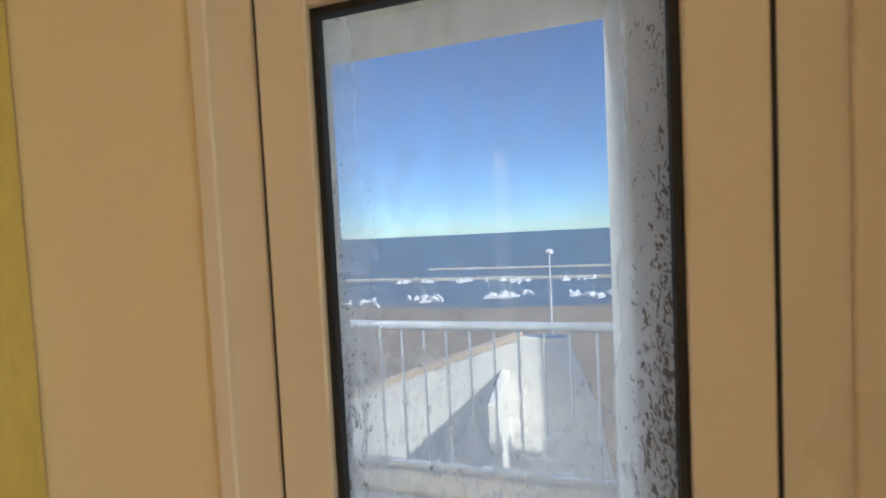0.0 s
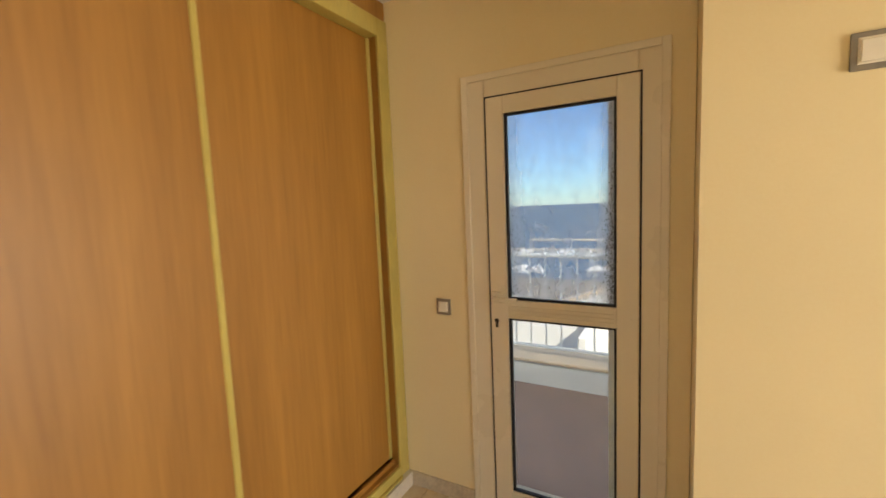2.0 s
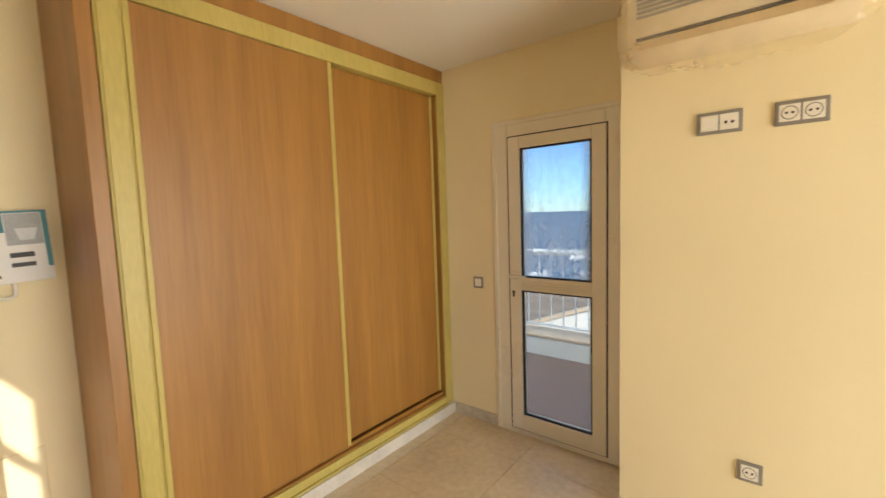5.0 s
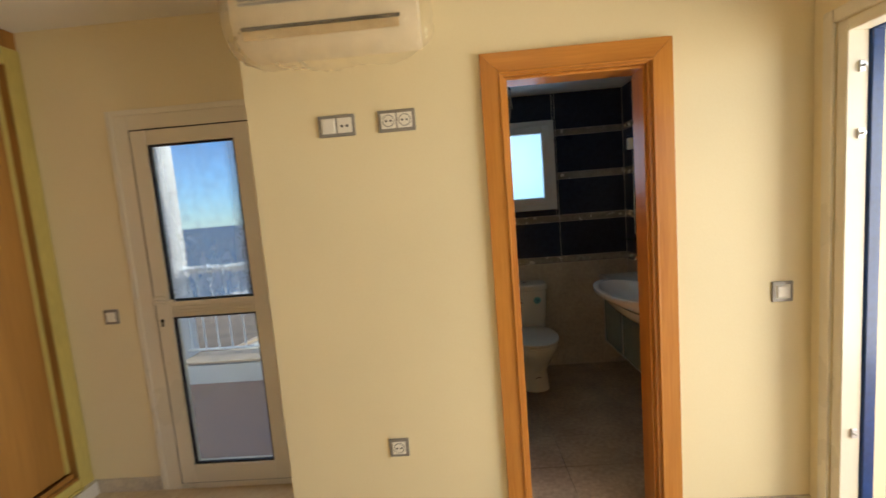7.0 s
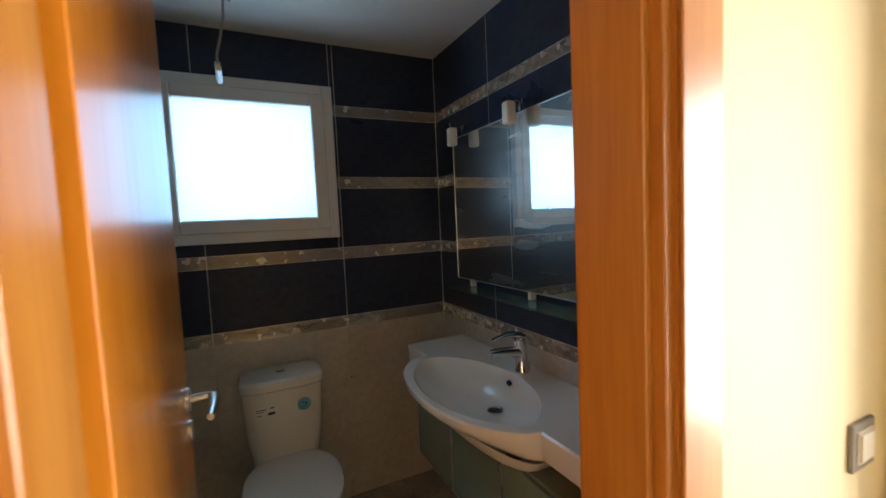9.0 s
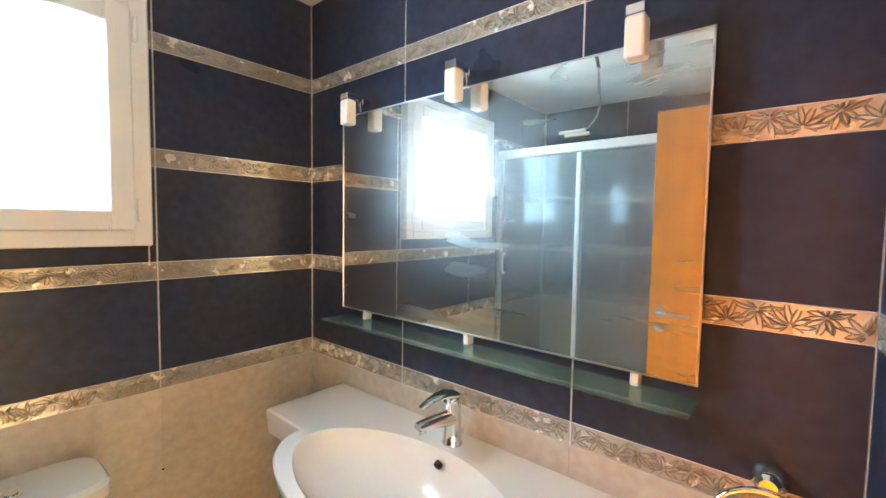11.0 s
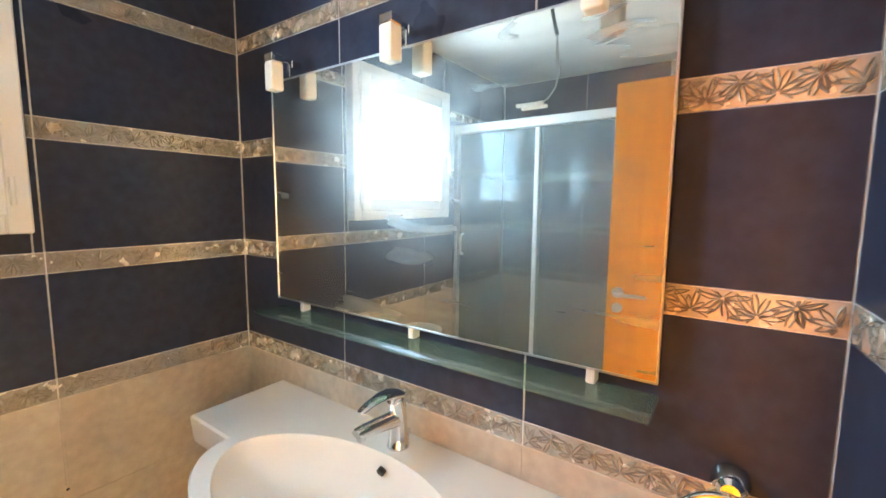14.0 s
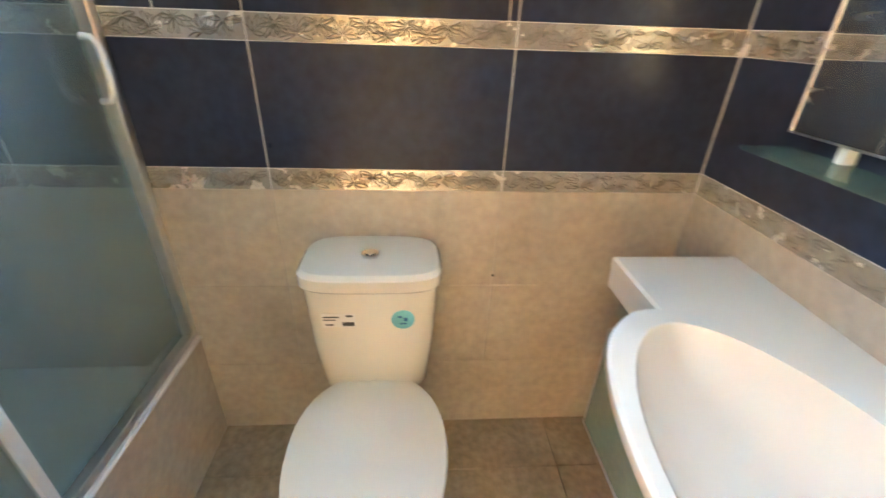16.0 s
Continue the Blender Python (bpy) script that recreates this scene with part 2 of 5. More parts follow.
MIRROR = smeared_mirror()
GLASS = pane_mat("clear_pane", dirt=0.05)
GREEN_GLASS = pane_mat("green_shelf_glass", (0.74, 0.90, 0.83), dirt=0.11, gloss=0.05, speck=10, haze=(0.68, 0.88, 0.80))


def salt_pane():
    """Glass with a thin haze, and dark dried drips that gather along its upright edges."""
    m = pane_mat("salt_stained_pane", dirt=0.13, speck=30, stretch=(1, 1, 0.6))
    nt = m.node_tree
    n, l = nt.nodes, nt.links
    out = next(k for k in n if k.type == "OUTPUT_MATERIAL")
    base = out.inputs[0].links[0].from_socket
    geo, sep, mp = n.new("ShaderNodeNewGeometry"), n.new("ShaderNodeSeparateXYZ"), n.new("ShaderNodeMapping")
    mp.inputs["Scale"].default_value = (190, 190, 85)
    l.new(geo.outputs["Position"], sep.inputs[0]), l.new(geo.outputs["Position"], mp.inputs[0])
    drip = n.new("ShaderNodeTexNoise")
    drip.inputs["Scale"].default_value, drip.inputs["Detail"].default_value, drip.inputs["Distortion"].default_value = 1.0, 3, 1.2
    l.new(mp.outputs[0], drip.inputs[0])
    right, left, down = n.new("ShaderNodeMapRange"), n.new("ShaderNodeMapRange"), n.new("ShaderNodeMapRange")
    for k, (a, b, c) in ((right, (0.27, 0.335, 0.205)), (left, (-0.03, -0.10, 0.12)), (down, (1.80, 1.35, 0.11))):
        k.inputs[1].default_value, k.inputs[2].default_value, k.inputs[4].default_value = a, b, c
    l.new(sep.outputs[0], right.inputs[0]), l.new(sep.outputs[0], left.inputs[0]), l.new(sep.outputs[2], down.inputs[0])
    add, big, add2 = n.new("ShaderNodeMath"), n.new("ShaderNodeMath"), n.new("ShaderNodeMath")
    big.operation = "MAXIMUM"
    l.new(right.outputs[0], big.inputs[0]), l.new(left.outputs[0], big.inputs[1])
    l.new(drip.outputs[0], add.inputs[0]), l.new(big.outputs[0], add.inputs[1])
    l.new(add.outputs[0], add2.inputs[0]), l.new(down.outputs[0], add2.inputs[1])
    cut = n.new("ShaderNodeMapRange")
    cut.inputs[1].default_value, cut.inputs[2].default_value, cut.inputs[4].default_value = 0.79, 0.83, 0.85
    l.new(add2.outputs[0], cut.inputs[0])
    dark, mx = n.new("ShaderNodeBsdfDiffuse"), n.new("ShaderNodeMixShader")
    dark.inputs[0].default_value = (0.10, 0.085, 0.065, 1)
    film, pale, mx0 = n.new("ShaderNodeMapRange"), n.new("ShaderNodeBsdfTranslucent"), n.new("ShaderNodeMixShader")
    pale.inputs[0].default_value = (0.8, 0.8, 0.8, 1)
    film.inputs[1].default_value, film.inputs[2].default_value, film.inputs[4].default_value = 0.05, 0.32, 0.42
    veil = n.new("ShaderNodeMath")
    veil.operation = "MULTIPLY_ADD"
    veil.inputs[1].default_value = 0.75
    l.new(down.outputs[0], veil.inputs[0]), l.new(big.outputs[0], veil.inputs[2]), l.new(veil.outputs[0], film.inputs[0])
    film.inputs[1].default_value, film.inputs[2].default_value, film.inputs[3].default_value = 0.0, 0.205, 0.07
    l.new(film.outputs[0], mx0.inputs[0]), l.new(base, mx0.inputs[1]), l.new(pale.outputs[0], mx0.inputs[2])
    l.new(cut.outputs[0], mx.inputs[0]), l.new(mx0.outputs[0], mx.inputs[1]), l.new(dark.outputs[0], mx.inputs[2])
    l.new(mx.outputs[0], out.inputs[0])
    return m


DIRTY = salt_pane()

# ---- building blocks ----


def box(bm, x0, x1, y0, y1, z0, z1, bevel=0.0, seg=1):
    vs = [bm.verts.new(p) for p in ((x0, y0, z0), (x1, y0, z0), (x1, y1, z0), (x0, y1, z0), (x0, y0, z1), (x1, y0, z1), (x1, y1, z1), (x0, y1, z1))]
    fs = [bm.faces.new([vs[i] for i in f]) for f in ((3, 2, 1, 0), (4, 5, 6, 7), (0, 1, 5, 4), (1, 2, 6, 5), (2, 3, 7, 6), (3, 0, 4, 7))]
    if bevel:
        bmesh.ops.bevel(bm, geom=list({e for f in fs for e in f.edges}), offset=bevel, segments=seg, affect="EDGES", profile=0.5)
    return bm


def boxes(rows, bevel=0.0, seg=1):
    bm = bmesh.new()
    for r in rows:
        box(bm, *r, bevel=bevel, seg=seg)
    return bm


def tube(bm, points, radius, sides=10, cap=True):
    """A round bar along a line of points."""
    pts = [Vector(p) for p in points]
    rings = []
    side = None
    for i, p in enumerate(pts):
        way = (pts[min(i + 1, len(pts) - 1)] - pts[max(i - 1, 0)]).normalized()
        if side is None:
            side = way.orthogonal().normalized()
        side = (side - way * side.dot(way)).normalized()
        up = way.cross(side)
        r = radius[i] if isinstance(radius, (list, tuple)) else radius
        rings.append([bm.verts.new(p + r * (math.cos(a) * side + math.sin(a) * up)) for a in (2 * math.pi * k / sides for k in range(sides))])
    for a, b in zip(rings, rings[1:]):
        for k in range(sides):
            bm.faces.new((a[k], a[(k + 1) % sides], b[(k + 1) % sides], b[k]))
    if cap:
        bm.faces.new(rings[0][::-1]), bm.faces.new(rings[-1])
    return bm


def loft(bm, rings, cap_low=True, cap_high=True):
    made = [[bm.verts.new(p) for p in ring] for ring in rings]
    n = len(made[0])
    for a, b in zip(made, made[1:]):
        for k in range(n):
            bm.faces.new((a[k], a[(k + 1) % n], b[(k + 1) % n], b[k]))
    if cap_low:
        bm.faces.new(made[0][::-1])
    if cap_high:
        bm.faces.new(made[-1])
    return bm


def mesh_of(name, bm, material, smooth=False):
    me = bpy.data.meshes.new(name)
    bmesh.ops.recalc_face_normals(bm, faces=bm.faces)
    bm.to_mesh(me)
    bm.free()
    me.materials.append(material)
    if smooth:
        for p in me.polygons:
            p.use_smooth = True
        me.set_sharp_from_angle(angle=radians(38))
    return me


BASES = {}


def thing(name, base, label, category, group="", kind=""):
    ob = new(name)
    ob.empty_display_size = 0.1
    ob.location = base
    BASES[ob.name] = Matrix.Translation(base)
    return tagged(ob, label, category, group, kind)


def part(name, bm, material, parent, label="", smooth=False):
    ob = new(name, mesh_of(name, bm, material, smooth))
    ob.parent = parent
    if parent.name in BASES:
        ob.matrix_parent_inverse = BASES[parent.name].inverted()
    return tagged(ob, label)


def solo(name, bm, material, label, category, kind="", smooth=False, group=""):
    return tagged(new(name, mesh_of(name, bm, material, smooth)), label, category, group, kind)


def piece(name, me, parent, place):
    ob = new(name, me)
    ob.parent = parent
    if parent.name in BASES:
        ob.matrix_parent_inverse = BASES[parent.name].inverted()
    ob.location = place
    return ob


# ---- structure ----
CEIL, BCEIL = 2.565, 2.357
FACE, BFACE = 0.10, 0.252          # bedroom and bathroom faces of the wall between them
BACK, SIDE = 1.937, 2.92           # bathroom window wall and mirror wall
wall_north = solo("wall_north", boxes([(0.62, 1.70, FACE, BFACE - 0.008, 0, 2.62), (2.33, 3.15, FACE, 0.195, 0, 2.62), (1.70, 2.33, FACE, BFACE - 0.008, 2.035, 2.7)]),
                  CREAM, "cream painted bedroom wall with the bathroom doorway", "wall", "structure")
wall_balcony = solo("wall_balcony", boxes([(-1.45, -0.318, 0.485, 0.81, 0, 2.62), (0.533, 0.62, 0.485, 0.56, 0, 2.62), (-0.318, 0.533, 0.485, 0.56, 2.115, 2.62)]), CREAM,
                    "cream painted wall round the balcony door", "wall", "structure")
wall_reveal = solo("wall_reveal", boxes([(0.31, 0.75, 0.562, 0.81, 0, 2.62), (-0.318, 0.31, 0.562, 0.81, 2.0, 2.62)]), RENDER, "white rendered outer reveal of the balcony door", "wall", "structure")
wall_recess = solo("wall_recess", boxes([(0.622, 0.70, BFACE - 0.006, 0.558, 0, 2.62)]), CREAM, "cream painted side of the door recess", "wall", "structure")
wall_west = solo("wall_west", boxes([(-1.5, -1.33, -2.95, 0.483, 0, 2.62)]), CREAM, "cream painted bedroom wall beside the wardrobe", "wall", "structure")
wall_south = solo("wall_south", boxes([(-1.33, -1.21, -2.85, -2.78, 0, 2.62), (0.36, 3.15, -2.85, -2.78, 0, 2.62), (-1.21, -0.34, -2.85, -2.78, 2.05, 2.7), (-0.34, 0.36, -2.85, -2.78, 2.35, 2.7),
                                        (-0.34, 0.36, -2.83, -2.80, 1.96, 1.985), (-0.34, 0.36, -2.83, -2.80, 1.45, 1.48)]), CREAM,
                  "cream painted bedroom wall with the entrance doorway", "wall", "structure")
corridor = solo("wall_corridor", boxes([(-1.4, -0.345, -4.2, -4.1, 0, 2.62), (-1.4, -1.3, -4.1, -2.852, 0, 2.62), (-0.405, -0.345, -4.1, -2.852, 0, 2.62), (-1.4, -0.345, -4.2, -2.852, 2.6, 2.7)]), CREAM,
                "cream painted corridor walls", "wall", "structure")
PY0, PY1, PTOP = -1.78, 0.0, 2.06
wall_east = solo("wall_east", boxes([(2.97, 3.20, -2.78, PY0, 0, 2.62), (2.97, 3.20, PY1, FACE - 0.002, 0, 2.62), (2.97, 3.20, PY0, PY1, PTOP, 2.7)]), CREAM,
                 "cream painted bedroom wall with the terrace door", "wall", "structure")
ceiling = solo("ceiling", boxes([(-1.5, 3.2, -2.95, 0.80, CEIL, 2.66)]), WHITE_CEIL, "white painted bedroom ceiling", "ceiling", "structure")
bath_ceiling = solo("ceiling_bathroom", boxes([(0.75, SIDE + 0.05, BFACE - 0.006, BACK + 0.1, BCEIL, 2.55)]), WHITE_CEIL, "white painted bathroom ceiling", "ceiling", "structure")
bath_back = solo("wall_bath_back", boxes([(0.56, 1.575, BACK + 0.0015, 2.16, 0, 2.62), (2.30, 3.15, BACK + 0.0015, 2.16, 0, 2.62), (1.575, 2.30, BACK + 0.0015, 2.16, 0, 1.43), (1.575, 2.30, BACK + 0.0015, 2.16, 2.10, 2.62)]),
                 GROUT, "tiled bathroom window wall with pale grout", "wall", "structure")
bath_side = solo("wall_bath_mirror", boxes([(SIDE + 0.0015, 3.15, BFACE - 0.006, BACK + 0.006, 0, 2.62)]), GROUT, "dark and beige tiled bathroom mirror wall", "wall", "structure")
# the stretch between doorway and mirror wall stands a little out of square
SKEW, SKEW_X, SKEW_Y = radians(4.5), 2.912, 0.253
bm = boxes([(2.327 - SKEW_X, 0.014, -0.03, 0.0065, 0, BCEIL)])
bmesh.ops.rotate(bm, verts=bm.verts, cent=(0, 0, 0), matrix=Matrix.Rotation(SKEW, 3, "Z"))
bmesh.ops.translate(bm, verts=bm.verts, vec=(SKEW_X, SKEW_Y, 0))
for r in ((0.75, 1.70, BFACE - 0.006, BFACE + 0.0065, 0, BCEIL), (1.70, 2.33, BFACE - 0.006, BFACE + 0.0065, 2.035, BCEIL)):
    box(bm, *r)
bath_front = solo("wall_bath_front", bm, GROUT,
                  "tiled bathroom wall beside the door", "wall", "structure")
bath_left = solo("wall_bath_shower", boxes([(0.56, 0.742, 0.812, BACK + 0.006, -0.4, 2.7), (0.702, 0.742, BFACE - 0.006, 0.56, 0, 2.62)]), RENDER, "white rendered wall behind the shower", "wall", "structure")
floor = solo("floor", boxes([(-1.45, 3.2, -2.85, 0.185, -0.15, -0.011), (-1.45, -0.345, -4.2, -2.85, -0.15, -0.003), (-1.45, 0.70, 0.185, 0.56, -0.15, -0.011)]), GROUT, "grout bed under beige polished floor tiles", "floor", "structure")
bath_floor = solo("floor_bathroom", boxes([(0.70, 3.1, 0.187, BACK + 0.05, -0.15, -0.011)]), GROUT, "grout bed under taupe bathroom floor tiles", "floor", "structure")

# skirting of the bedroom
for r in ((-0.728, -0.322, 0.473, 0.485, 0, 0.08), (0.608, 1.622, 0.088, FACE, 0, 0.08), (0.608, 0.62, FACE, 0.47, 0, 0.08), (2.41, 2.97, 0.088, FACE, 0, 0.08), (-1.33, -1.318, -2.78, -1.55, 0, 0.08)):
    solo("baseboard", boxes([r], 0.002), SKIRT, "greige stone skirting along the bedroom wall", "skirting", "structure")

# ---- balcony door: fixed frame, leaf with two panes ----


def frame_boxes(x0, x1, z0, z1, wide, y0, y1, low=None):
    low = wide if low is None else low
    return [(x0, x0 + wide, y0, y1, z0, z1), (x1 - wide, x1, y0, y1, z0, z1), (x0 + wide, x1 - wide, y0, y1, z1 - wide, z1), (x0 + wide, x1 - wide, y0, y1, z0, z0 + low)]


bal = thing("balcony_door", (0.11, 0.5, 0), "cream lacquered metal balcony door with two glass panes, closed", "door", kind="structure")
part("door_frame", boxes(frame_boxes(-0.298, 0.518, 0.0, 2.11, 0.094, 0.482, 0.56, 0.03), 0.003), PVC, bal)
part("frame_cover", boxes(frame_boxes(-0.312, 0.532, 0.0, 2.125, 0.03, 0.474, 0.4815, 0.004), 0.002), PVC, bal)
leaf = part("leaf", boxes([(-0.194, -0.112, 0.472, 0.54, 0.035, 2.013), (0.349, 0.431, 0.472, 0.54, 0.035, 2.013), (-0.112, 0.349, 0.472, 0.54, 1.937, 2.013),
                           (-0.112, 0.349, 0.472, 0.54, 0.035, 0.140), (-0.112, 0.349, 0.472, 0.54, 1.006, 1.092)], 0.003), PVC, bal)
part("leaf_gap", boxes(frame_boxes(-0.2015, 0.4385, 0.03, 2.0205, 0.007, 0.4795, 0.482)), SEAL, bal, "dark gap round the door leaf")
part("rail_ridge", boxes([(-0.10, 0.34, 0.466, 0.472, 1.022 + k * 0.018, 1.030 + k * 0.018) for k in range(3)], 0.002), PVC, leaf)
for z0, z1 in ((1.092, 1.937), (0.140, 1.006)):
    part("rubber_seal", boxes(frame_boxes(-0.1125, 0.3495, z0, z1, 0.011, 0.484, 0.50)), SEAL, leaf, "black rubber glazing seal")
    pane = part("pane", boxes([(-0.105, 0.342, 0.503, 0.509, z0 + 0.006, z1 - 0.006)]), DIRTY if z0 > 1 else GLASS, leaf, "salt-stained glass pane" if z0 > 1 else "clear glass pane")
    pane.visible_shadow = False
bm = boxes([(-0.19, -0.135, 0.462, 0.472, 1.075, 1.13)], 0.004)
tube(bm, [(-0.165, 0.462, 1.105), (-0.165, 0.425, 1.105), (-0.15, 0.42, 1.105), (-0.05, 0.42, 1.105)], 0.009)
part("handle", bm, PVC, leaf, "cream lever handle", True)
bm = tube(bmesh.new(), [(-0.166, 0.4725, 0.99), (-0.166, 0.4705, 0.99)], 0.011, 14)
box(bm, -0.172, -0.160, 0.4705, 0.4725, 0.958, 0.985)
part("keyhole", bm, DARK_HOLE, leaf, "dark keyhole")
for ob in [*bal.children, *leaf.children]:
    ob.data.transform(Matrix.Translation((0.12, 0, 0)) @ Matrix.Diagonal((1.02, 1, 1, 1)) @ Matrix.Translation((-0.12, 0, 0)))

# ---- wardrobe ----
war = thing("wardrobe", (-1.03, -0.53, 0), "built-in beech veneer wardrobe with sliding doors and olive trim", "wardrobe")
for r in ((-1.328, -0.738, -1.590, -1.537, 0.0, CEIL - 0.003), (-1.328, -0.805, 0.455, 0.483, 0, CEIL - 0.003)):
    part("side_panel", boxes([r], 0.002), BEECH, war)
part("back_panel", boxes([(-1.328, -1.31, -1.535, 0.453, 0, CEIL - 0.003)]), BEECH, war)
part("bottom_panel", boxes([(-1.308, -0.80, -1.535, 0.453, 0.05, 0.07)]), BEECH, war)
part("top_panel", boxes([(-0.80, -0.738, -1.5365, 0.483, 2.470, CEIL - 0.003)], 0.002), BEECH, war)
part("plinth", boxes([(-0.80, -0.702, -1.5365, 0.472, 0.0, 0.078)]), PALE_STONE, war, "pale grey stone plinth")
part("trim_left", boxes([(-0.80, -0.728, -1.535, -1.450, 0.079, 2.469), (-0.728, -0.722, -1.528, -1.458, 0.079, 2.469)], 0.003), OLIVE, war)
part("trim_right", boxes([(-0.742, -0.728, 0.402, 0.483, 0.079, 2.469)], 0.003), OLIVE, war)
part("jamb_right", boxes([(-0.81, -0.7425, 0.404, 0.453, 0.079, 2.469)]), BEECH, war)
part("trim_top", boxes([(-0.80, -0.728, -1.450, 0.402, 2.380, 2.469)], 0.003), OLIVE, war)
part("trim_low", boxes([(-0.742, -0.728, -1.450, 0.402, 0.079, 0.138), (-0.728, -0.71, -1.450, 0.402, 0.079, 0.092)], 0.003), OLIVE, war)
part("floor_track", boxes([(-0.81, -0.7425, -1.450, 0.4035, 0.079, 0.148), (-0.778, -0.762, -1.450, 0.4035, 0.149, 0.174)], 0.002), BEECH, war)
for y0, y1, x in ((-1.448, -0.503, -0.736), (-0.55, 0.403, -0.785)):
    d = part("sliding_door", boxes([(x - 0.018, x, y0 + 0.022, y1 - 0.022, 0.183, 2.376)]), BEECH, war)
    part("edge_profile", boxes([(x - 0.02, x + 0.007, y0, y0 + 0.024, 0.181, 2.378), (x - 0.02, x + 0.007, y1 - 0.024, y1, 0.181, 2.378)], 0.004), OLIVE, d)

# ---- bathroom doorway lining and open door ----
trim = thing("door_1", (2.015, 0.18, 0), "honey oak bathroom door lining with wide flat casing", "door frame", kind="structure")


def prism(bm, outline, y0, y1):
    a = [bm.verts.new((x, y0, z)) for x, z in outline]
    b = [bm.verts.new((x, y1, z)) for x, z in outline]
    bm.faces.new(a), bm.faces.new(b[::-1])
    for k in range(len(a)):
        bm.faces.new((a[k], b[k], b[(k + 1) % len(a)], a[(k + 1) % len(a)]))
    return bm


OAK_ACROSS = wood("honey_oak_trim_across", (0.60, 0.26, 0.045), (0.42, 0.15, 0.018), 0.33, "x", 0.3)
part("casing_left", prism(bmesh.new(), ((1.627, 0), (1.715, 0), (1.715, 2.012), (1.627, 2.10)), 0.082, FACE), OAK, trim)
part("casing_right", prism(bmesh.new(), ((2.318, 0), (2.406, 0), (2.406, 2.10), (2.318, 2.012)), 0.082, FACE), OAK, trim)
part("casing_top", prism(bmesh.new(), ((1.628, 2.10), (1.7155, 2.0125), (2.3175, 2.0125), (2.405, 2.10)), 0.0815, FACE), OAK_ACROSS, trim)
part("casing_bead", boxes([(1.703, 1.712, 0.076, 0.082, 0, 2.012), (2.321, 2.330, 0.076, 0.082, 0, 2.012), (1.703, 2.330, 0.0765, 0.0815, 2.015, 2.024)], 0.002), OAK, trim)
part("lining", boxes([(1.70, 1.725, 0.088, BFACE + 0.004, 0, 2.03), (2.305, 2.33, 0.088, 0.232, 0, 2.03), (1.725, 2.305, 0.088, BFACE + 0.004, 2.005, 2.03)], 0.002), OAK, trim)
part("door_stop", boxes([(1.725, 1.737, 0.105, 0.215, 0, 2.005), (2.293, 2.305, 0.105, 0.215, 0, 2.005), (1.737, 2.293, 0.105, 0.215, 1.993, 2.005)], 0.002), OAK, trim)
for z in (0.30, 1.05, 1.82):
    part("hinge", tube(boxes([(1.7375, 1.739, 0.225, 0.262, z - 0.04, z + 0.04)]), [(1.741, 0.27, z - 0.045), (1.741, 0.27, z + 0.045)], 0.006), STEEL, trim, "steel hinge")


def lever(bm, at, out, along, drop=0.0):
    """A lever handle: neck out of the door, then a bent bar."""
    a, o, w = Vector(at), Vector(out), Vector(along)
    tube(bm, [a, a + 0.045 * o, a + 0.055 * o + 0.012 * w, a + 0.056 * o + 0.06 * w, a + 0.053 * o + 0.125 * w], [0.009, 0.009, 0.0095, 0.0085, 0.007], 12)
    tube(bm, [a, a + 0.008 * o], 0.025, 20)
    return bm


bdoor = thing("bathroom_door", (1.73, 0.6, 0), "orange cherry veneer bathroom door, standing open", "door")
part("door_leaf", boxes([(1.705, 1.740, 0.275, 0.880, 0.008, 2.0)], 0.002), CHERRY, bdoor)
bm = lever(bmesh.new(), (1.740, 0.832, 1.085), (1, 0, 0), (0, -1, 0))
tube(bm, [(1.740, 0.832, 1.015), (1.748, 0.832, 1.015)], 0.022, 18)
part("lever_handle", bm, STEEL, bdoor, "brushed steel lever handle", True)

# ---- entrance door, standing open ----
edoor = thing("entrance_door", (-1.18, -2.37, 0), "orange beech entrance door with horizontal grooves, standing open", "door")
for k in range(5):
    part("door_panel", boxes([(-1.200, -1.160, -2.772, -1.962, 0.008 + k * 0.4055, 0.4095 + k * 0.4055)], 0.003), CHERRY, edoor)
part("door_core", boxes([(-1.197, -1.163, -2.769, -1.965, 0.008, 2.034)]), DARK_HOLE, edoor)
part("lever_handle", lever(bmesh.new(), (-1.160, -2.005, 1.075), (1, 0, 0), (0, -1, 0)), STEEL, edoor, "brushed steel lever handle", True)
part("latch", boxes([(-1.186, -1.174, -1.962, -1.950, 1.045, 1.07)], 0.002), STEEL, edoor, "steel latch bolt")

# ---- bathroom fittings ----
mir = thing("wall_mirror", (2.89, 1.09, 1.155), "wide bathroom mirror with a thin metal edge, smeared", "mirror")
part("mirror_glass", boxes([(2.886, 2.892, 0.513, 1.674, 1.157, 1.858)]), MIRROR, mir)
part("mirror_backing", boxes([(2.892, 2.918, 0.55, 1.64, 1.19, 1.83)]), STEEL, mir)
part("mirror_edge", boxes([(2.884, 2.893, 0.509, 0.5128, 1.153, 1.862), (2.884, 2.893, 1.6742, 1.678, 1.153, 1.862), (2.884, 2.893, 0.5128, 1.6742, 1.153, 1.1568), (2.884, 2.893, 0.5128, 1.6742, 1.8582, 1.862)]), STEEL, mir, "thin bright metal edge")
she = thing("glass_shelf", (2.87, 1.115, 1.114), "green-edged glass shelf below the mirror", "shelf")
part("shelf_glass", boxes([(2.800, 2.914, 0.508, 1.688, 1.114, 1.122)], 0.0015), GREEN_GLASS, she)
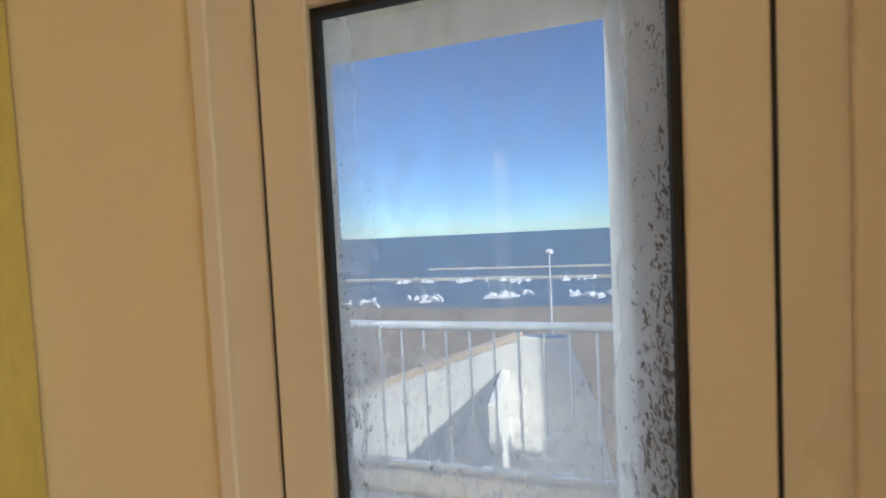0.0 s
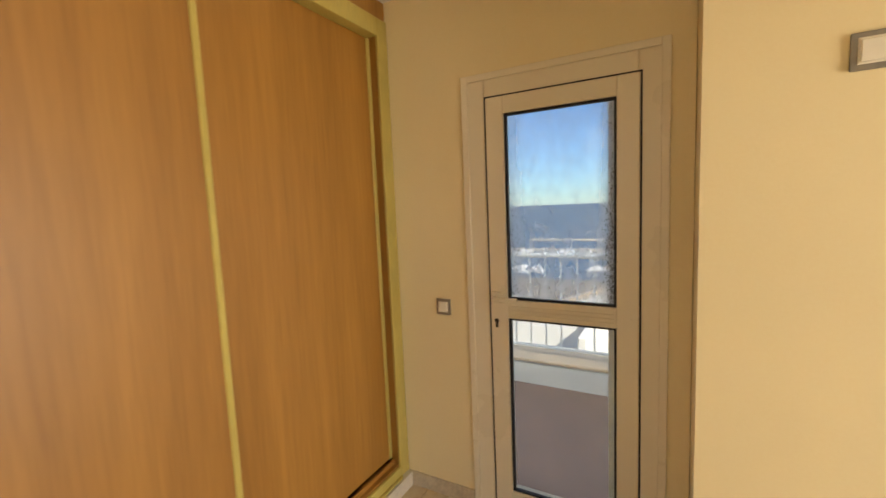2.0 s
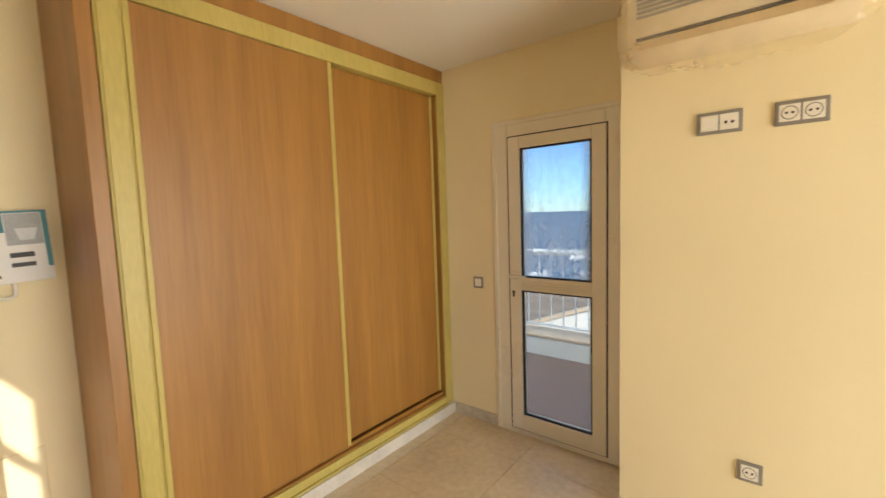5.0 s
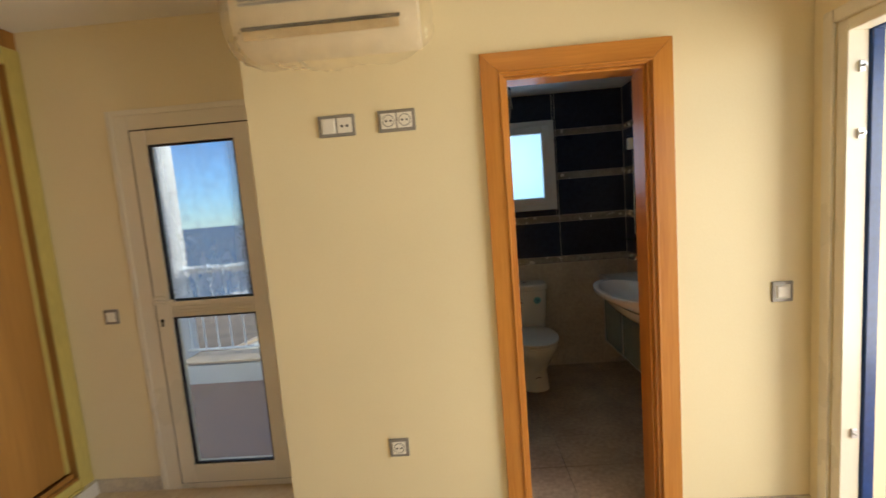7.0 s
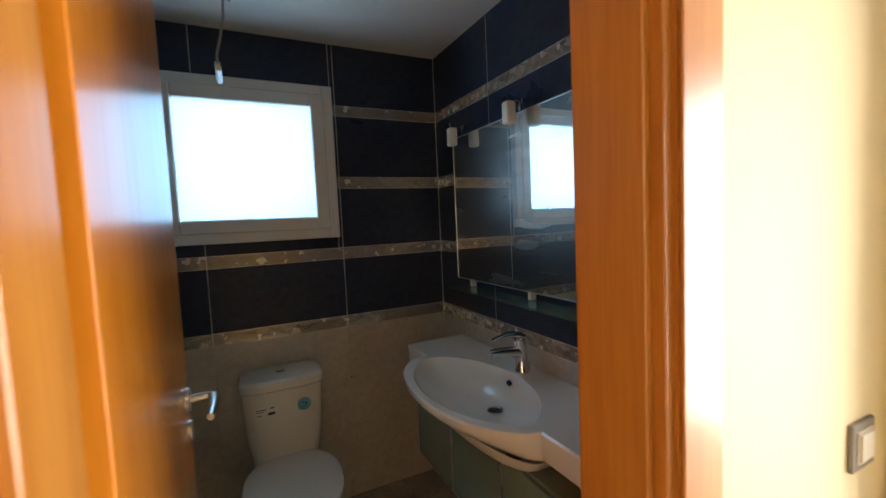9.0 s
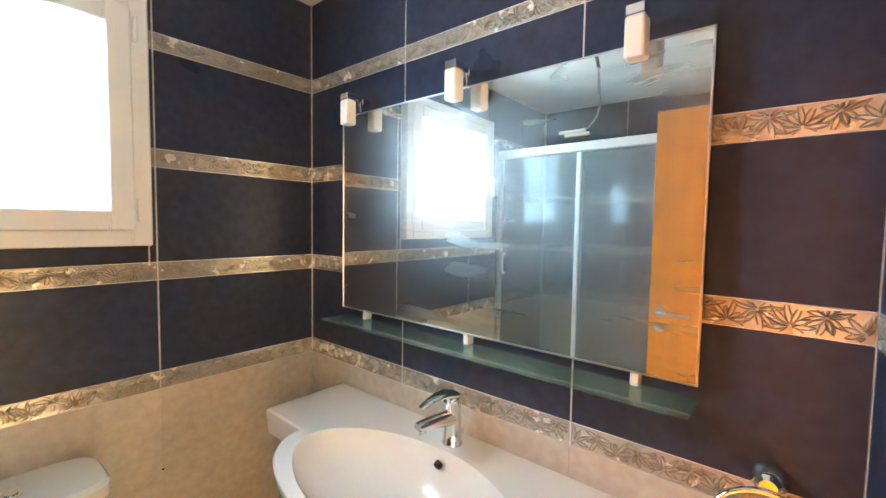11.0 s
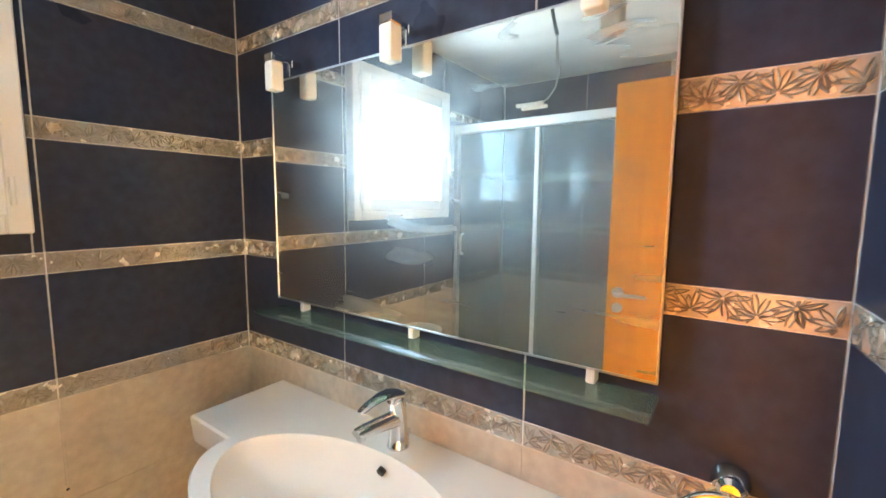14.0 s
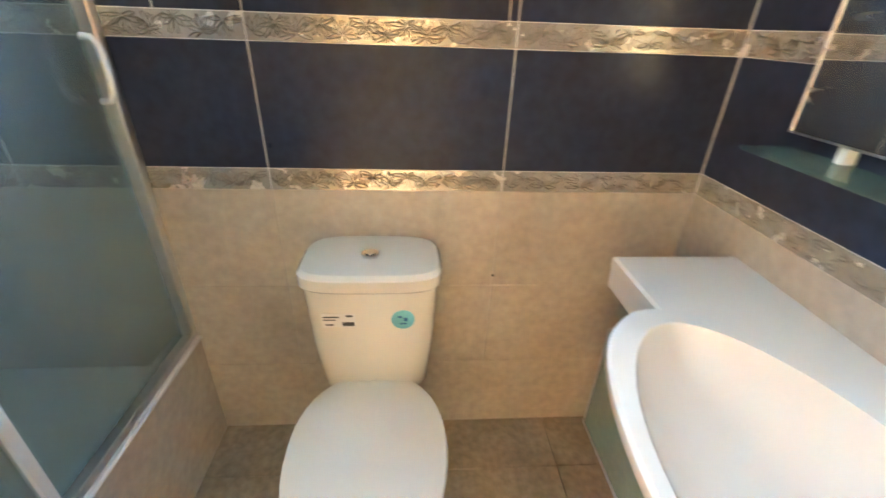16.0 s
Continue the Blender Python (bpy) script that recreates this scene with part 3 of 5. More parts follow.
for y in (1.555, 1.095, 0.63):
    part("bracket", boxes([(2.888, 2.9175, y - 0.009, y + 0.009, 1.1225, 1.19)], 0.002), WHITE_PAINT, she, "pale bracket")

for y in (1.569, 1.104, 0.636):
    lampt = thing("mirror_lamp", (2.85, y, 1.88), "small mirror lamp with frosted glass shade on a chrome arm", "wall lamp", "mirror lamps")
    part("shade", boxes([(2.806, 2.846, y - 0.02, y + 0.02, 1.807, 1.890)], 0.006, 2), WHITE_PLASTIC, lampt, "frosted glass shade")
    part("cap", boxes([(2.807, 2.845, y - 0.019, y + 0.019, 1.890, 1.912)], 0.002), CHROME, lampt)
    part("arm", boxes([(2.845, 2.8835, y - 0.007, y + 0.007, 1.897, 1.910), (2.874, 2.8835, y - 0.007, y + 0.007, 1.859, 1.897), (2.8835, 2.918, y - 0.007, y + 0.007, 1.888, 1.910)], 0.002), CHROME, lampt)

# basin: a long ceramic top with a bowed bowl
van = thing("washbasin", (2.75, 1.1, 0.75), "white ceramic washbasin top with a bowed oval bowl", "washbasin")
YC, XC, ZT = 1.10, 2.605, 0.836


def top_edge(off=0.0, bulge=1.0):
    """The outline of the basin top seen from above, front edge from the far end to the near end."""
    pts = [(2.918, 1.724 - off), (XC + off, 1.724 - off), (XC + off, 1.60), (XC + off, 1.545)]
    for k in range(33):
        a = math.pi * k / 32
        bow = math.sin(a) ** (0.80 if k < 16 else 1.15)
        pts.append((XC + off - 0.203 * bow * bulge, YC + 0.405 * math.cos(a)))
    pts += [(XC + off, 0.66), (XC + off, 0.58), (XC + off, 0.492 + off), (2.918, 0.492 + off)]
    return pts


def bowl_ring(s, z, shift=0.0):
    """The rim of the bowl, shrunk by s; flatter to the wall, fuller to the front."""
    ring = []
    for k in range(64):
        a = 2 * math.pi * k / 64
        u, v = math.cos(a), math.sin(a)
        depth = 0.182 if v > 0 else 0.195
        ring.append((XC + 0.005 - s * depth * math.copysign(abs(v) ** (1.12 if u > 0 else 1.4), v) + shift, YC + s * 0.362 * u, z))
    return ring


bm = bmesh.new()
outer = [bm.verts.new((x, y, ZT)) for x, y in top_edge(0.006)]
rim = [bm.verts.new(p) for p in bowl_ring(1.0, ZT)]
oe = [bm.edges.new((outer[i], outer[(i + 1) % len(outer)])) for i in range(len(outer))]
re_ = [bm.edges.new((rim[i], rim[(i + 1) % 64])) for i in range(64)]
bmesh.ops.triangle_fill(bm, use_beauty=True, use_dissolve=False, edges=oe + re_)
for f in list(bm.faces):
    c = f.calc_center_median()
    v = (XC + 0.005 - c.x)
    u = (c.y - YC) / 0.362
    if abs(u) < 1 and abs(v) < 0.97 * (0.182 if v > 0 else 0.195) * (1 - u * u) ** (0.56 if u > 0 else 0.70):
        bm.faces.remove(f)
low = outer
for off, z, bulge in ((0.0, ZT - 0.006, 1), (0.0, ZT - 0.024, 1), (0.002, ZT - 0.040, 0.96), (0.003, ZT - 0.062, 0.80), (0.005, ZT - 0.085, 0.58), (0.02, ZT - 0.092, 0.52)):
    ring = [bm.verts.new((x, y, z)) for x, y in top_edge(off, bulge)]
    for k in range(len(ring)):
        bm.faces.new((low[k], low[(k + 1) % len(ring)], ring[(k + 1) % len(ring)], ring[k]))
    low = ring
low = rim
for k in range(15):
    s = (0.99, 0.975, 0.955, 0.93, 0.90, 0.86, 0.81, 0.75, 0.68, 0.60, 0.51, 0.41, 0.31, 0.21, 0.10)[k]
    z, sh = ZT - 0.122 * (1 - s ** 2.4) ** 0.8, 0.088 * (1 - s)
    ring = [bm.verts.new(p) for p in bowl_ring(s, z, sh)]
    for k in range(64):
        bm.faces.new((low[k], low[(k + 1) % 64], ring[(k + 1) % 64], ring[k]))
    low = ring
bm.faces.new(low)
part("basin_top", bm, CERAMIC, van, smooth=True)
# underside of the bowl
bm = bmesh.new()
rings = []
for s, z in ((1.0, ZT - 0.09), (0.93, ZT - 0.13), (0.78, ZT - 0.17), (0.5, ZT - 0.195)):
    rings.append([(XC + 0.10 + (x - XC - 0.10) * s, YC + (y - YC) * s, z) for x, y in [(XC + 0.29, YC + 0.41)] + [(XC - 0.108 * math.sin(math.pi * k / 24) ** 0.95, YC + 0.41 * math.cos(math.pi * k / 24)) for k in range(25)] + [(XC + 0.29, YC - 0.41)]])
part("bowl_underside", loft(bm, rings[::-1], True, False), CERAMIC, van, smooth=True)
drain = part("drain", tube(bmesh.new(), [(2.702, 1.08, 0.7195), (2.702, 1.08, 0.7255), (2.702, 1.08, 0.7275)], [0.033, 0.033, 0.029], 28), CHROME, van, "chrome drain flange", True)
part("drain_gap", tube(bmesh.new(), [(2.702, 1.08, 0.7275), (2.702, 1.08, 0.7284)], 0.0255, 28), DARK_HOLE, drain, "dark gap round the plug")
part("drain_plug", tube(bmesh.new(), [(2.702, 1.08, 0.7284), (2.702, 1.08, 0.733), (2.702, 1.08, 0.7355)], [0.018, 0.020, 0.012], 24), CHROME, drain, "domed chrome plug", True)
part("overflow_hole", tube(bmesh.new(), [(2.778, 1.104, 0.800), (2.790, 1.104, 0.805)], 0.011, 16), DARK_HOLE, van, "dark overflow hole")

tap = thing("basin_tap", (2.85, 1.108, ZT), "chrome single-lever basin tap", "tap")
ty = 1.108
bm = tube(bmesh.new(), [(2.853, ty, ZT), (2.853, ty, ZT + 0.006), (2.853, ty, ZT + 0.012), (2.852, ty, ZT + 0.07), (2.848, ty, ZT + 0.112), (2.843, ty, ZT + 0.134), (2.840, ty, ZT + 0.140)], [0.030, 0.030, 0.026, 0.0245, 0.0245, 0.023, 0.014], 28)
part("tap_body", bm, CHROME, tap, smooth=True)


def tapered_bar(stations, n=24):
    """A bar of flattened round section along x; each station: x, z, half width, half height."""
    return loft(bmesh.new(), [[(x, ty + w * math.cos(a), z + h * math.sin(a)) for a in (2 * math.pi * k / n for k in range(n))] for x, z, w, h in stations])


part("spout", tapered_bar(((2.852, ZT + 0.078, 0.022, 0.022), (2.82, ZT + 0.084, 0.022, 0.022), (2.78, ZT + 0.091, 0.0205, 0.019), (2.74, ZT + 0.097, 0.019, 0.016), (2.712, ZT + 0.100, 0.017, 0.013), (2.704, ZT + 0.101, 0.013, 0.009))), CHROME, tap, smooth=True)
part("aerator", tube(bmesh.new(), [(2.719, ty, ZT + 0.090), (2.719, ty, ZT + 0.080)], [0.0125, 0.0115], 18), CHROME, tap, smooth=True)
part("tap_lever", tapered_bar(((2.866, ZT + 0.142, 0.018, 0.008), (2.85, ZT + 0.147, 0.024, 0.013), (2.82, ZT + 0.156, 0.0245, 0.013), (2.79, ZT + 0.159, 0.021, 0.009), (2.75, ZT + 0.156, 0.016, 0.0055), (2.722, ZT + 0.150, 0.0125, 0.0035), (2.716, ZT + 0.148, 0.008, 0.002))), CHROME, tap, smooth=True)
part("pop_up_rod", tube(tube(bmesh.new(), [(2.885, ty - 0.005, ZT), (2.885, ty - 0.005, ZT + 0.024)], 0.004), [(2.885, ty - 0.005, ZT + 0.024), (2.885, ty - 0.005, ZT + 0.034)], 0.009, 14), CHROME, tap, smooth=True)

cab = thing("vanity_cabinet", (2.76, 1.1, 0.285), "wall-hung vanity cabinet with frosted green glass doors", "cabinet")
part("cabinet_body", boxes([(2.64, 2.918, 0.56, 1.68, 0.285, 0.645)], 0.003), mat("grey_green_cabinet_board", (0.22, 0.25, 0.21), 0.4, vary=0.06), cab)
FROST = mat("frosted_green_glass", (0.20, 0.27, 0.23), 0.18, vary=0.05, scale=3, bump=0, coat=0.5)
for y0, y1 in ((0.56, 0.932), (0.936, 1.305), (1.309, 1.68)):
    d = part("cabinet_door", boxes([(2.622, 2.638, y0 + 0.004, y1 - 0.004, 0.295, 0.64)], 0.002), FROST, cab, "frosted green glass door")
    part("door_edge", boxes([(2.618, 2.6395, y0, y0 + 0.004, 0.29, 0.645), (2.618, 2.6395, y1 - 0.004, y1, 0.29, 0.645), (2.618, 2.6395, y0 + 0.004, y1 - 0.004, 0.29, 0.295)]), STEEL, d, "thin aluminium edge")
part("cabinet_side_glass", boxes([(2.64, 2.91, 1.681, 1.689, 0.29, 0.645)], 0.001), FROST, cab)

# toilet
wc = thing("toilet", (2.01, 1.6, 0), "white ceramic close-coupled toilet with closed seat lid", "toilet")


def oval(cx, cy, rx, front, rear, z, n=40, square=1.0):
    ring = []
    for k in range(n):
        a = 2 * math.pi * k / n
        u, v = math.cos(a), math.sin(a)
        u, v = math.copysign(abs(u) ** square, u), math.copysign(abs(v) ** square, v)
        ring.append((cx + rx * u, cy + (rear * v if v > 0 else front * v), z))
    return ring


WX = 2.008
bm = loft(bmesh.new(), [oval(WX, 1.80, 0.130, 0.075, 0.128, 0.39, square=0.5), oval(WX, 1.80, 0.143, 0.082, 0.13, 0.41, square=0.5), oval(WX, 1.80, 0.160, 0.088, 0.132, 0.56, square=0.5), oval(WX, 1.80, 0.168, 0.09, 0.132, 0.735, square=0.5)])
part("cistern", bm, CERAMIC_WC, wc, smooth=True)
bm = loft(bmesh.new(), [oval(WX, 1.80, 0.170, 0.093, 0.134, 0.737, square=0.5), oval(WX, 1.80, 0.177, 0.100, 0.134, 0.745, square=0.5), oval(WX, 1.80, 0.177, 0.100, 0.134, 0.775, square=0.5), oval(WX, 1.80, 0.168, 0.088, 0.128, 0.787, square=0.5), oval(WX, 1.80, 0.12, 0.05, 0.09, 0.790, square=0.6)])
part("cistern_lid", bm, CERAMIC_WC, wc, smooth=True)
bm = tube(bmesh.new(), [(WX - 0.003, 1.81, 0.788), (WX - 0.003, 1.81, 0.797)], 0.022, 24)
tube(bm, [(WX - 0.003, 1.81, 0.797), (WX - 0.003, 1.81, 0.800)], 0.014, 20)
part("flush_button", bm, CHROME, wc, "chrome flush button", True)
bm = loft(bmesh.new(), [oval(WX, 1.52, 0.105, 0.10, 0.24, 0.0), oval(WX, 1.52, 0.10, 0.095, 0.24, 0.03), oval(WX, 1.52, 0.092, 0.10, 0.24, 0.16), oval(WX, 1.52, 0.13, 0.18, 0.25, 0.25), oval(WX, 1.52, 0.175, 0.255, 0.25, 0.34), oval(WX, 1.52, 0.182, 0.275, 0.25, 0.385), oval(WX, 1.52, 0.178, 0.272, 0.25, 0.395)])
part("bowl", bm, CERAMIC_WC, wc, smooth=True)
bm = loft(bmesh.new(), [oval(WX, 1.52, 0.185, 0.278, 0.235, 0.397), oval(WX, 1.52, 0.188, 0.282, 0.238, 0.402), oval(WX, 1.52, 0.188, 0.282, 0.238, 0.412), oval(WX, 1.52, 0.184, 0.278, 0.236, 0.416)])
part("seat", bm, CERAMIC_WC, wc, smooth=True)
bm = loft(bmesh.new(), [oval(WX, 1.52, 0.180, 0.276, 0.225, 0.418, square=0.9), oval(WX, 1.52, 0.185, 0.281, 0.23, 0.423, square=0.9), oval(WX, 1.52, 0.183, 0.279, 0.228, 0.432, square=0.9), oval(WX, 1.52, 0.165, 0.255, 0.205, 0.437, square=0.9), oval(WX, 1.52, 0.06, 0.09, 0.08, 0.439)])
part("seat_lid", bm, CERAMIC_WC, wc, smooth=True)
part("foot", boxes([(WX - 0.095, WX + 0.095, 1.62, 1.93, 0, 0.3)], 0.02, 2), CERAMIC_WC, wc, smooth=True)

# shower
shw = thing("shower_enclosure", (1.42, 1.1, 0), "shower enclosure with framed sliding glass doors", "shower")
part("top_rail", boxes([(1.385, 1.435, BFACE + 0.01, BACK - 0.001, 1.917, 1.968)], 0.004), WHITE_PVC, shw)
part("bottom_rail", boxes([(1.39, 1.43, BFACE + 0.01, BACK - 0.001, 0.432, 0.455)], 0.003), STEEL, shw)
part("wall_post", boxes([(1.39, 1.43, BACK - 0.03, BACK - 0.001, 0.455, 1.915)], 0.003), STEEL, shw)
part("wall_post", boxes([(1.39, 1.43, BFACE + 0.001, BFACE + 0.03, 0.455, 1.915)], 0.003), STEEL, shw)
SHOWER = pane_mat("water_marked_shower_glass", (0.80, 0.88, 0.88), dirt=0.22, gloss=0.06, speck=46, haze=(0.62, 0.71, 0.73), spread=(0.9, 1.1))
for y0, y1, x in ((0.31, 1.374, 1.418), (1.36, 1.90, 1.402)):
    s = part("sliding_panel", boxes([(x - 0.003, x + 0.003, y0, y1, 0.457, 1.912)]), SHOWER, shw, "water-marked shower glass")
    s.visible_shadow = False
    for y in (y0 - 0.012, y1 - 0.014)[:2 if y0 < 1 else 1]:
        part("panel_stile", boxes([(x - 0.008, x + 0.008, y, y + 0.026, 0.457, 1.912)], 0.003), WHITE_PVC, s)
bm = bmesh.new()
tube(bm, [(1.425, 1.865, 1.15), (1.445, 1.865, 1.152), (1.456, 1.865, 1.17), (1.458, 1.865, 1.215), (1.456, 1.865, 1.26), (1.445, 1.865, 1.278), (1.425, 1.865, 1.28)], 0.008)
part("pull_handle", bm, mat("clear_white_acrylic", (0.72, 0.75, 0.75), 0.15, vary=0.02, bump=0), shw, smooth=True)
curb = solo("shower_curb", boxes([(1.36, 1.432, BFACE + 0.001, BACK - 0.001, 0, 0.418)]), BEIGE_TILE, "beige tiled upstand below the shower screen", "shower curb", "structure")
solo("curb_top", boxes([(1.352, 1.442, BFACE + 0.001, BACK - 0.001, 0.419, 0.431)], 0.004), WHITE_PAINT, "white sill along the shower upstand", "sill", "structure")
bm = boxes([(0.745, 1.358, BFACE + 0.001, BACK - 0.001, 0.0, 0.30)])
solo("shower_tray", bm, CERAMIC, "white shower tray behind the upstand", "shower tray")

# bathroom window
bw = thing("window_1", (1.94, 1.95, 1.39), "white framed bathroom window with frosted pane", "window", kind="structure")
part("window_frame", boxes(frame_boxes(1.545, 2.335, 1.392, 2.135, 0.05, 1.893, 1.99), 0.004), WHITE_PVC, bw)
part("sash", boxes(frame_boxes(1.59, 2.29, 1.437, 2.09, 0.062, 1.883, 1.945), 0.005), WHITE_PVC, bw)
for z in (1.50, 2.03):
    part("window_hinge", tube(bmesh.new(), [(2.300, 1.885, z - 0.035), (2.300, 1.885, z + 0.035)], 0.006), WHITE_PVC, bw, smooth=True)
part("window_handle", tube(boxes([(1.612, 1.634, 1.872, 1.883, 1.73, 1.80)], 0.004), [(1.623, 1.873, 1.765), (1.623, 1.845, 1.765), (1.623, 1.84, 1.75), (1.623, 1.84, 1.66)], 0.008), WHITE_PVC, bw, smooth=True)
m = bpy.data.materials.new("frosted_window_glass")
m.use_nodes = True
nt = m.node_tree
nt.nodes.clear()
o, t, d, mx = (nt.nodes.new("ShaderNode" + k) for k in ("OutputMaterial", "BsdfTranslucent", "BsdfTransparent", "MixShader"))
t.inputs[0].default_value, d.inputs[0].default_value, mx.inputs[0].default_value = (0.85, 0.90, 0.94, 1), (0.64, 0.79, 0.88, 1), 0.45
nt.links.new(t.outputs[0], mx.inputs[1]), nt.links.new(d.outputs[0], mx.inputs[2]), nt.links.new(mx.outputs[0], o.inputs[0])
wp = part("pane", boxes([(1.648, 2.232, 1.918, 1.924, 1.495, 2.032)]), m, bw, "frosted glass pane")
wp.visible_shadow = False

# ---- terrace door frame on the east wall ----
ter = thing("terrace_door", (3.05, -0.9, 0), "white framed terrace door, standing open, with blue protective film", "door", kind="structure")
part("cover_trim", boxes([(2.956, 2.97, 0.0, 0.045, 0, PTOP + 0.05), (2.956, 2.97, PY0 - 0.045, PY0, 0, PTOP + 0.05), (2.956, 2.97, PY0, PY1, PTOP, PTOP + 0.05)], 0.003), PVC, ter)
part("door_frame", boxes([(2.972, 3.05, -0.045, -0.001, 0, PTOP - 0.001), (2.972, 3.05, PY0 + 0.001, PY0 + 0.05, 0, PTOP - 0.001), (2.972, 3.05, PY0 + 0.05, -0.045, PTOP - 0.046, PTOP - 0.001)], 0.003), PVC, ter)
part("blue_film", boxes([(3.052, 3.10, -0.055, -0.001, 0.0, PTOP - 0.002), (3.052, 3.10, PY0 + 0.001, -0.055, PTOP - 0.05, PTOP - 0.002)], 0.004), mat("blue_protective_film", (0.007, 0.04, 0.17), 0.3, vary=0.15), ter, "blue protective film on the frame")
for z in (1.64, 1.885, 0.45):
    part("striker", tube(boxes([(3.01, 3.032, -0.053, -0.045, z - 0.02, z + 0.02)], 0.002), [(3.02, -0.053, z), (3.02, -0.07, z)], 0.005), STEEL, ter, "steel lock striker")

# ---- outside: balcony ----
PAVE = mat("grey_brown_balcony_tile", (0.22, 0.14, 0.11), 0.55, vary=0.12, scale=4, piece=0.05)
KERB = mat("sandy_kerb_stone", (0.70, 0.54, 0.38), 0.8, vary=0.12, scale=5)
IRON = mat("white_painted_iron", (0.72, 0.74, 0.76), 0.45, vary=0.06, scale=8)
solo("balcony_floor", boxes([(-5.0, 0.56, 0.812, 2.06, -0.2, -0.02), (-0.317, 0.31, 0.562, 0.812, -0.2, -0.005)]), PAVE, "grey-brown tiled balcony floor", "floor", "structure")
solo("balcony_kerb", boxes([(-5.0, 1.6, 2.06, 2.34, -0.5, 0.17)], 0.01), RENDER, "white rendered balcony upstand", "wall", "structure")
solo("kerb_coping", boxes([(-5.0, 1.6, 2.05, 2.36, 0.172, 0.205)], 0.008), KERB, "sandy stone coping on the balcony upstand", "coping", "structure")
rail = thing("balcony_railing", (-2, 2.2, 0.205), "white painted iron balcony railing with upright bars", "railing")
part("top_rail", tube(bmesh.new(), [(-5.0, 2.2, 1.085), (1.5, 2.2, 1.085)], 0.026, 14), IRON, rail, smooth=True)
part("bottom_rail", boxes([(-5.0, 1.5, 2.187, 2.213, 0.265, 0.285)], 0.003), IRON, rail)
me = mesh_of("bar", tube(bmesh.new(), [(0, 0, 0.28), (0, 0, 1.07)], 0.008, 8), IRON, True)
for k in range(48):
    piece("bar", me, rail, (-4.99 + k * 0.1345, 2.2, 0))
me = mesh_of("post", tube(bmesh.new(), [(0, 0, 0.205), (0, 0, 1.07)], 0.018, 10), IRON, True)
for x in (-4.3, -1.9, 0.5):
    piece("post", me, rail, (x + 0.02, 2.2, 0))
# ---- outside: terrace to the east ----
solo("terrace_floor", boxes([(3.2, 6.0, -4.0, 2.6, -0.2, -0.02)]), PAVE, "tiled terrace floor", "floor", "structure")
# white render in a darker grey: the wall's shade is in the colour
solo("terrace_wall", boxes([(3.25, 3.45, 0.12, 2.4, -0.5, 2.7)]), mat("shaded_white_render", (0.40, 0.385, 0.37), 0.85, vary=0.08, scale=2, bump=0.1, grain=60), "white rendered wall beside the terrace door, shade put into its grey", "wall", "structure")
solo("terrace_parapet", boxes([(3.46, 8.2, 0.62, 0.82, -0.5, 1.79)]), mat("cream_exterior_render", (0.88, 0.81, 0.71), 0.85, vary=0.08, scale=1.5, bump=0.1, grain=60), "sunlit cream terrace wall with a broken top", "wall", "structure")

# ---- outside: ground, harbour and sea ----
SEA = mat("blue_sea_water", (0.038, 0.112, 0.205), 0.45, vary=0.2, scale=0.02, bump=0.05, grain=0.25, spec=0.12)
LAND = mat("dry_brown_ground", (0.23, 0.18, 0.13), 0.95, vary=0.3, scale=0.15, bump=0.1, grain=1.2)
SEA_Z = -25.0
bm = bmesh.new()
bmesh.ops.create_grid(bm, x_segments=40, y_segments=40, size=4000)
bmesh.ops.translate(bm, verts=bm.verts, vec=(0, 0, SEA_Z))
solo("water", bm, SEA, "blue sea reaching the horizon", "sea", "structure")
bm = bmesh.new()
rows_ = []
for y, z in ((-60, -0.6), (2.5, -6.0), (12, -9.0), (45, -15.0), (90, -21.0), (130, -24.2), (143, -24.6), (146, -26.5)):
    rows_.append([bm.verts.new((x, y + 4 * math.sin(x * 0.05) * (y > 20), z)) for x in range(-300, 301, 20)])
for a, b in zip(rows_, rows_[1:]):
    for k in range(len(a) - 1):
        bm.faces.new((a[k], a[k + 1], b[k + 1], b[k]))
solo("ground", bm, LAND, "dry brown hillside sloping down to the harbour", "ground", "structure")
STONE = mat("pale_breakwater_stone", (0.42, 0.39, 0.35), 0.9, vary=0.25, scale=0.3)
solo("breakwater", boxes([(-260, 240, 222, 228, -26, -23.6)], 0.4), STONE, "pale stone harbour breakwater", "breakwater", "structure")
solo("breakwater", boxes([(-90, 260, 285, 291, -26, -23.8)], 0.4), STONE, "dark outer harbour breakwater", "breakwater", "structure")

# neighbour's white house below the balcony: a raking parapet with a stepped wall before it
solo("balcony_pillar", boxes([(-1.60, -1.265, 2.02, 2.36, -0.5, 2.75)], 0.01), RENDER, "white rendered balcony pillar", "pillar", "structure")
# unseen slab, split to keep sun off the room but on the parapet
solo("terrace_roof", boxes([(3.2, 6.5, -4.0, -1.0, 2.72, 2.86), (3.2, 5.0, -0.998, -0.12, 2.72, 2.86)], 0.01), RENDER, "unseen white slab over the terrace, added to hold back the sun", "roof", "structure")
nb = thing("neighbour_house", (0, 8, -9), "sunlit white rendered house with a raking parapet", "house")
part("gable_wall", prism(bmesh.new(), ((-9.0, -9.0), (-9.0, -3.22), (-0.35, 0.03), (0.28, 0.05), (0.67, -0.97), (0.86, -2.0), (0.86, -9.0)), 6.0, 6.22), RENDER, nb)
part("parapet_coping", prism(bmesh.new(), ((-9.0, -3.215), (-9.0, -3.15), (-0.35, 0.10), (-0.35, 0.035)), 5.97, 6.25), KERB, nb, "sandy stone coping")
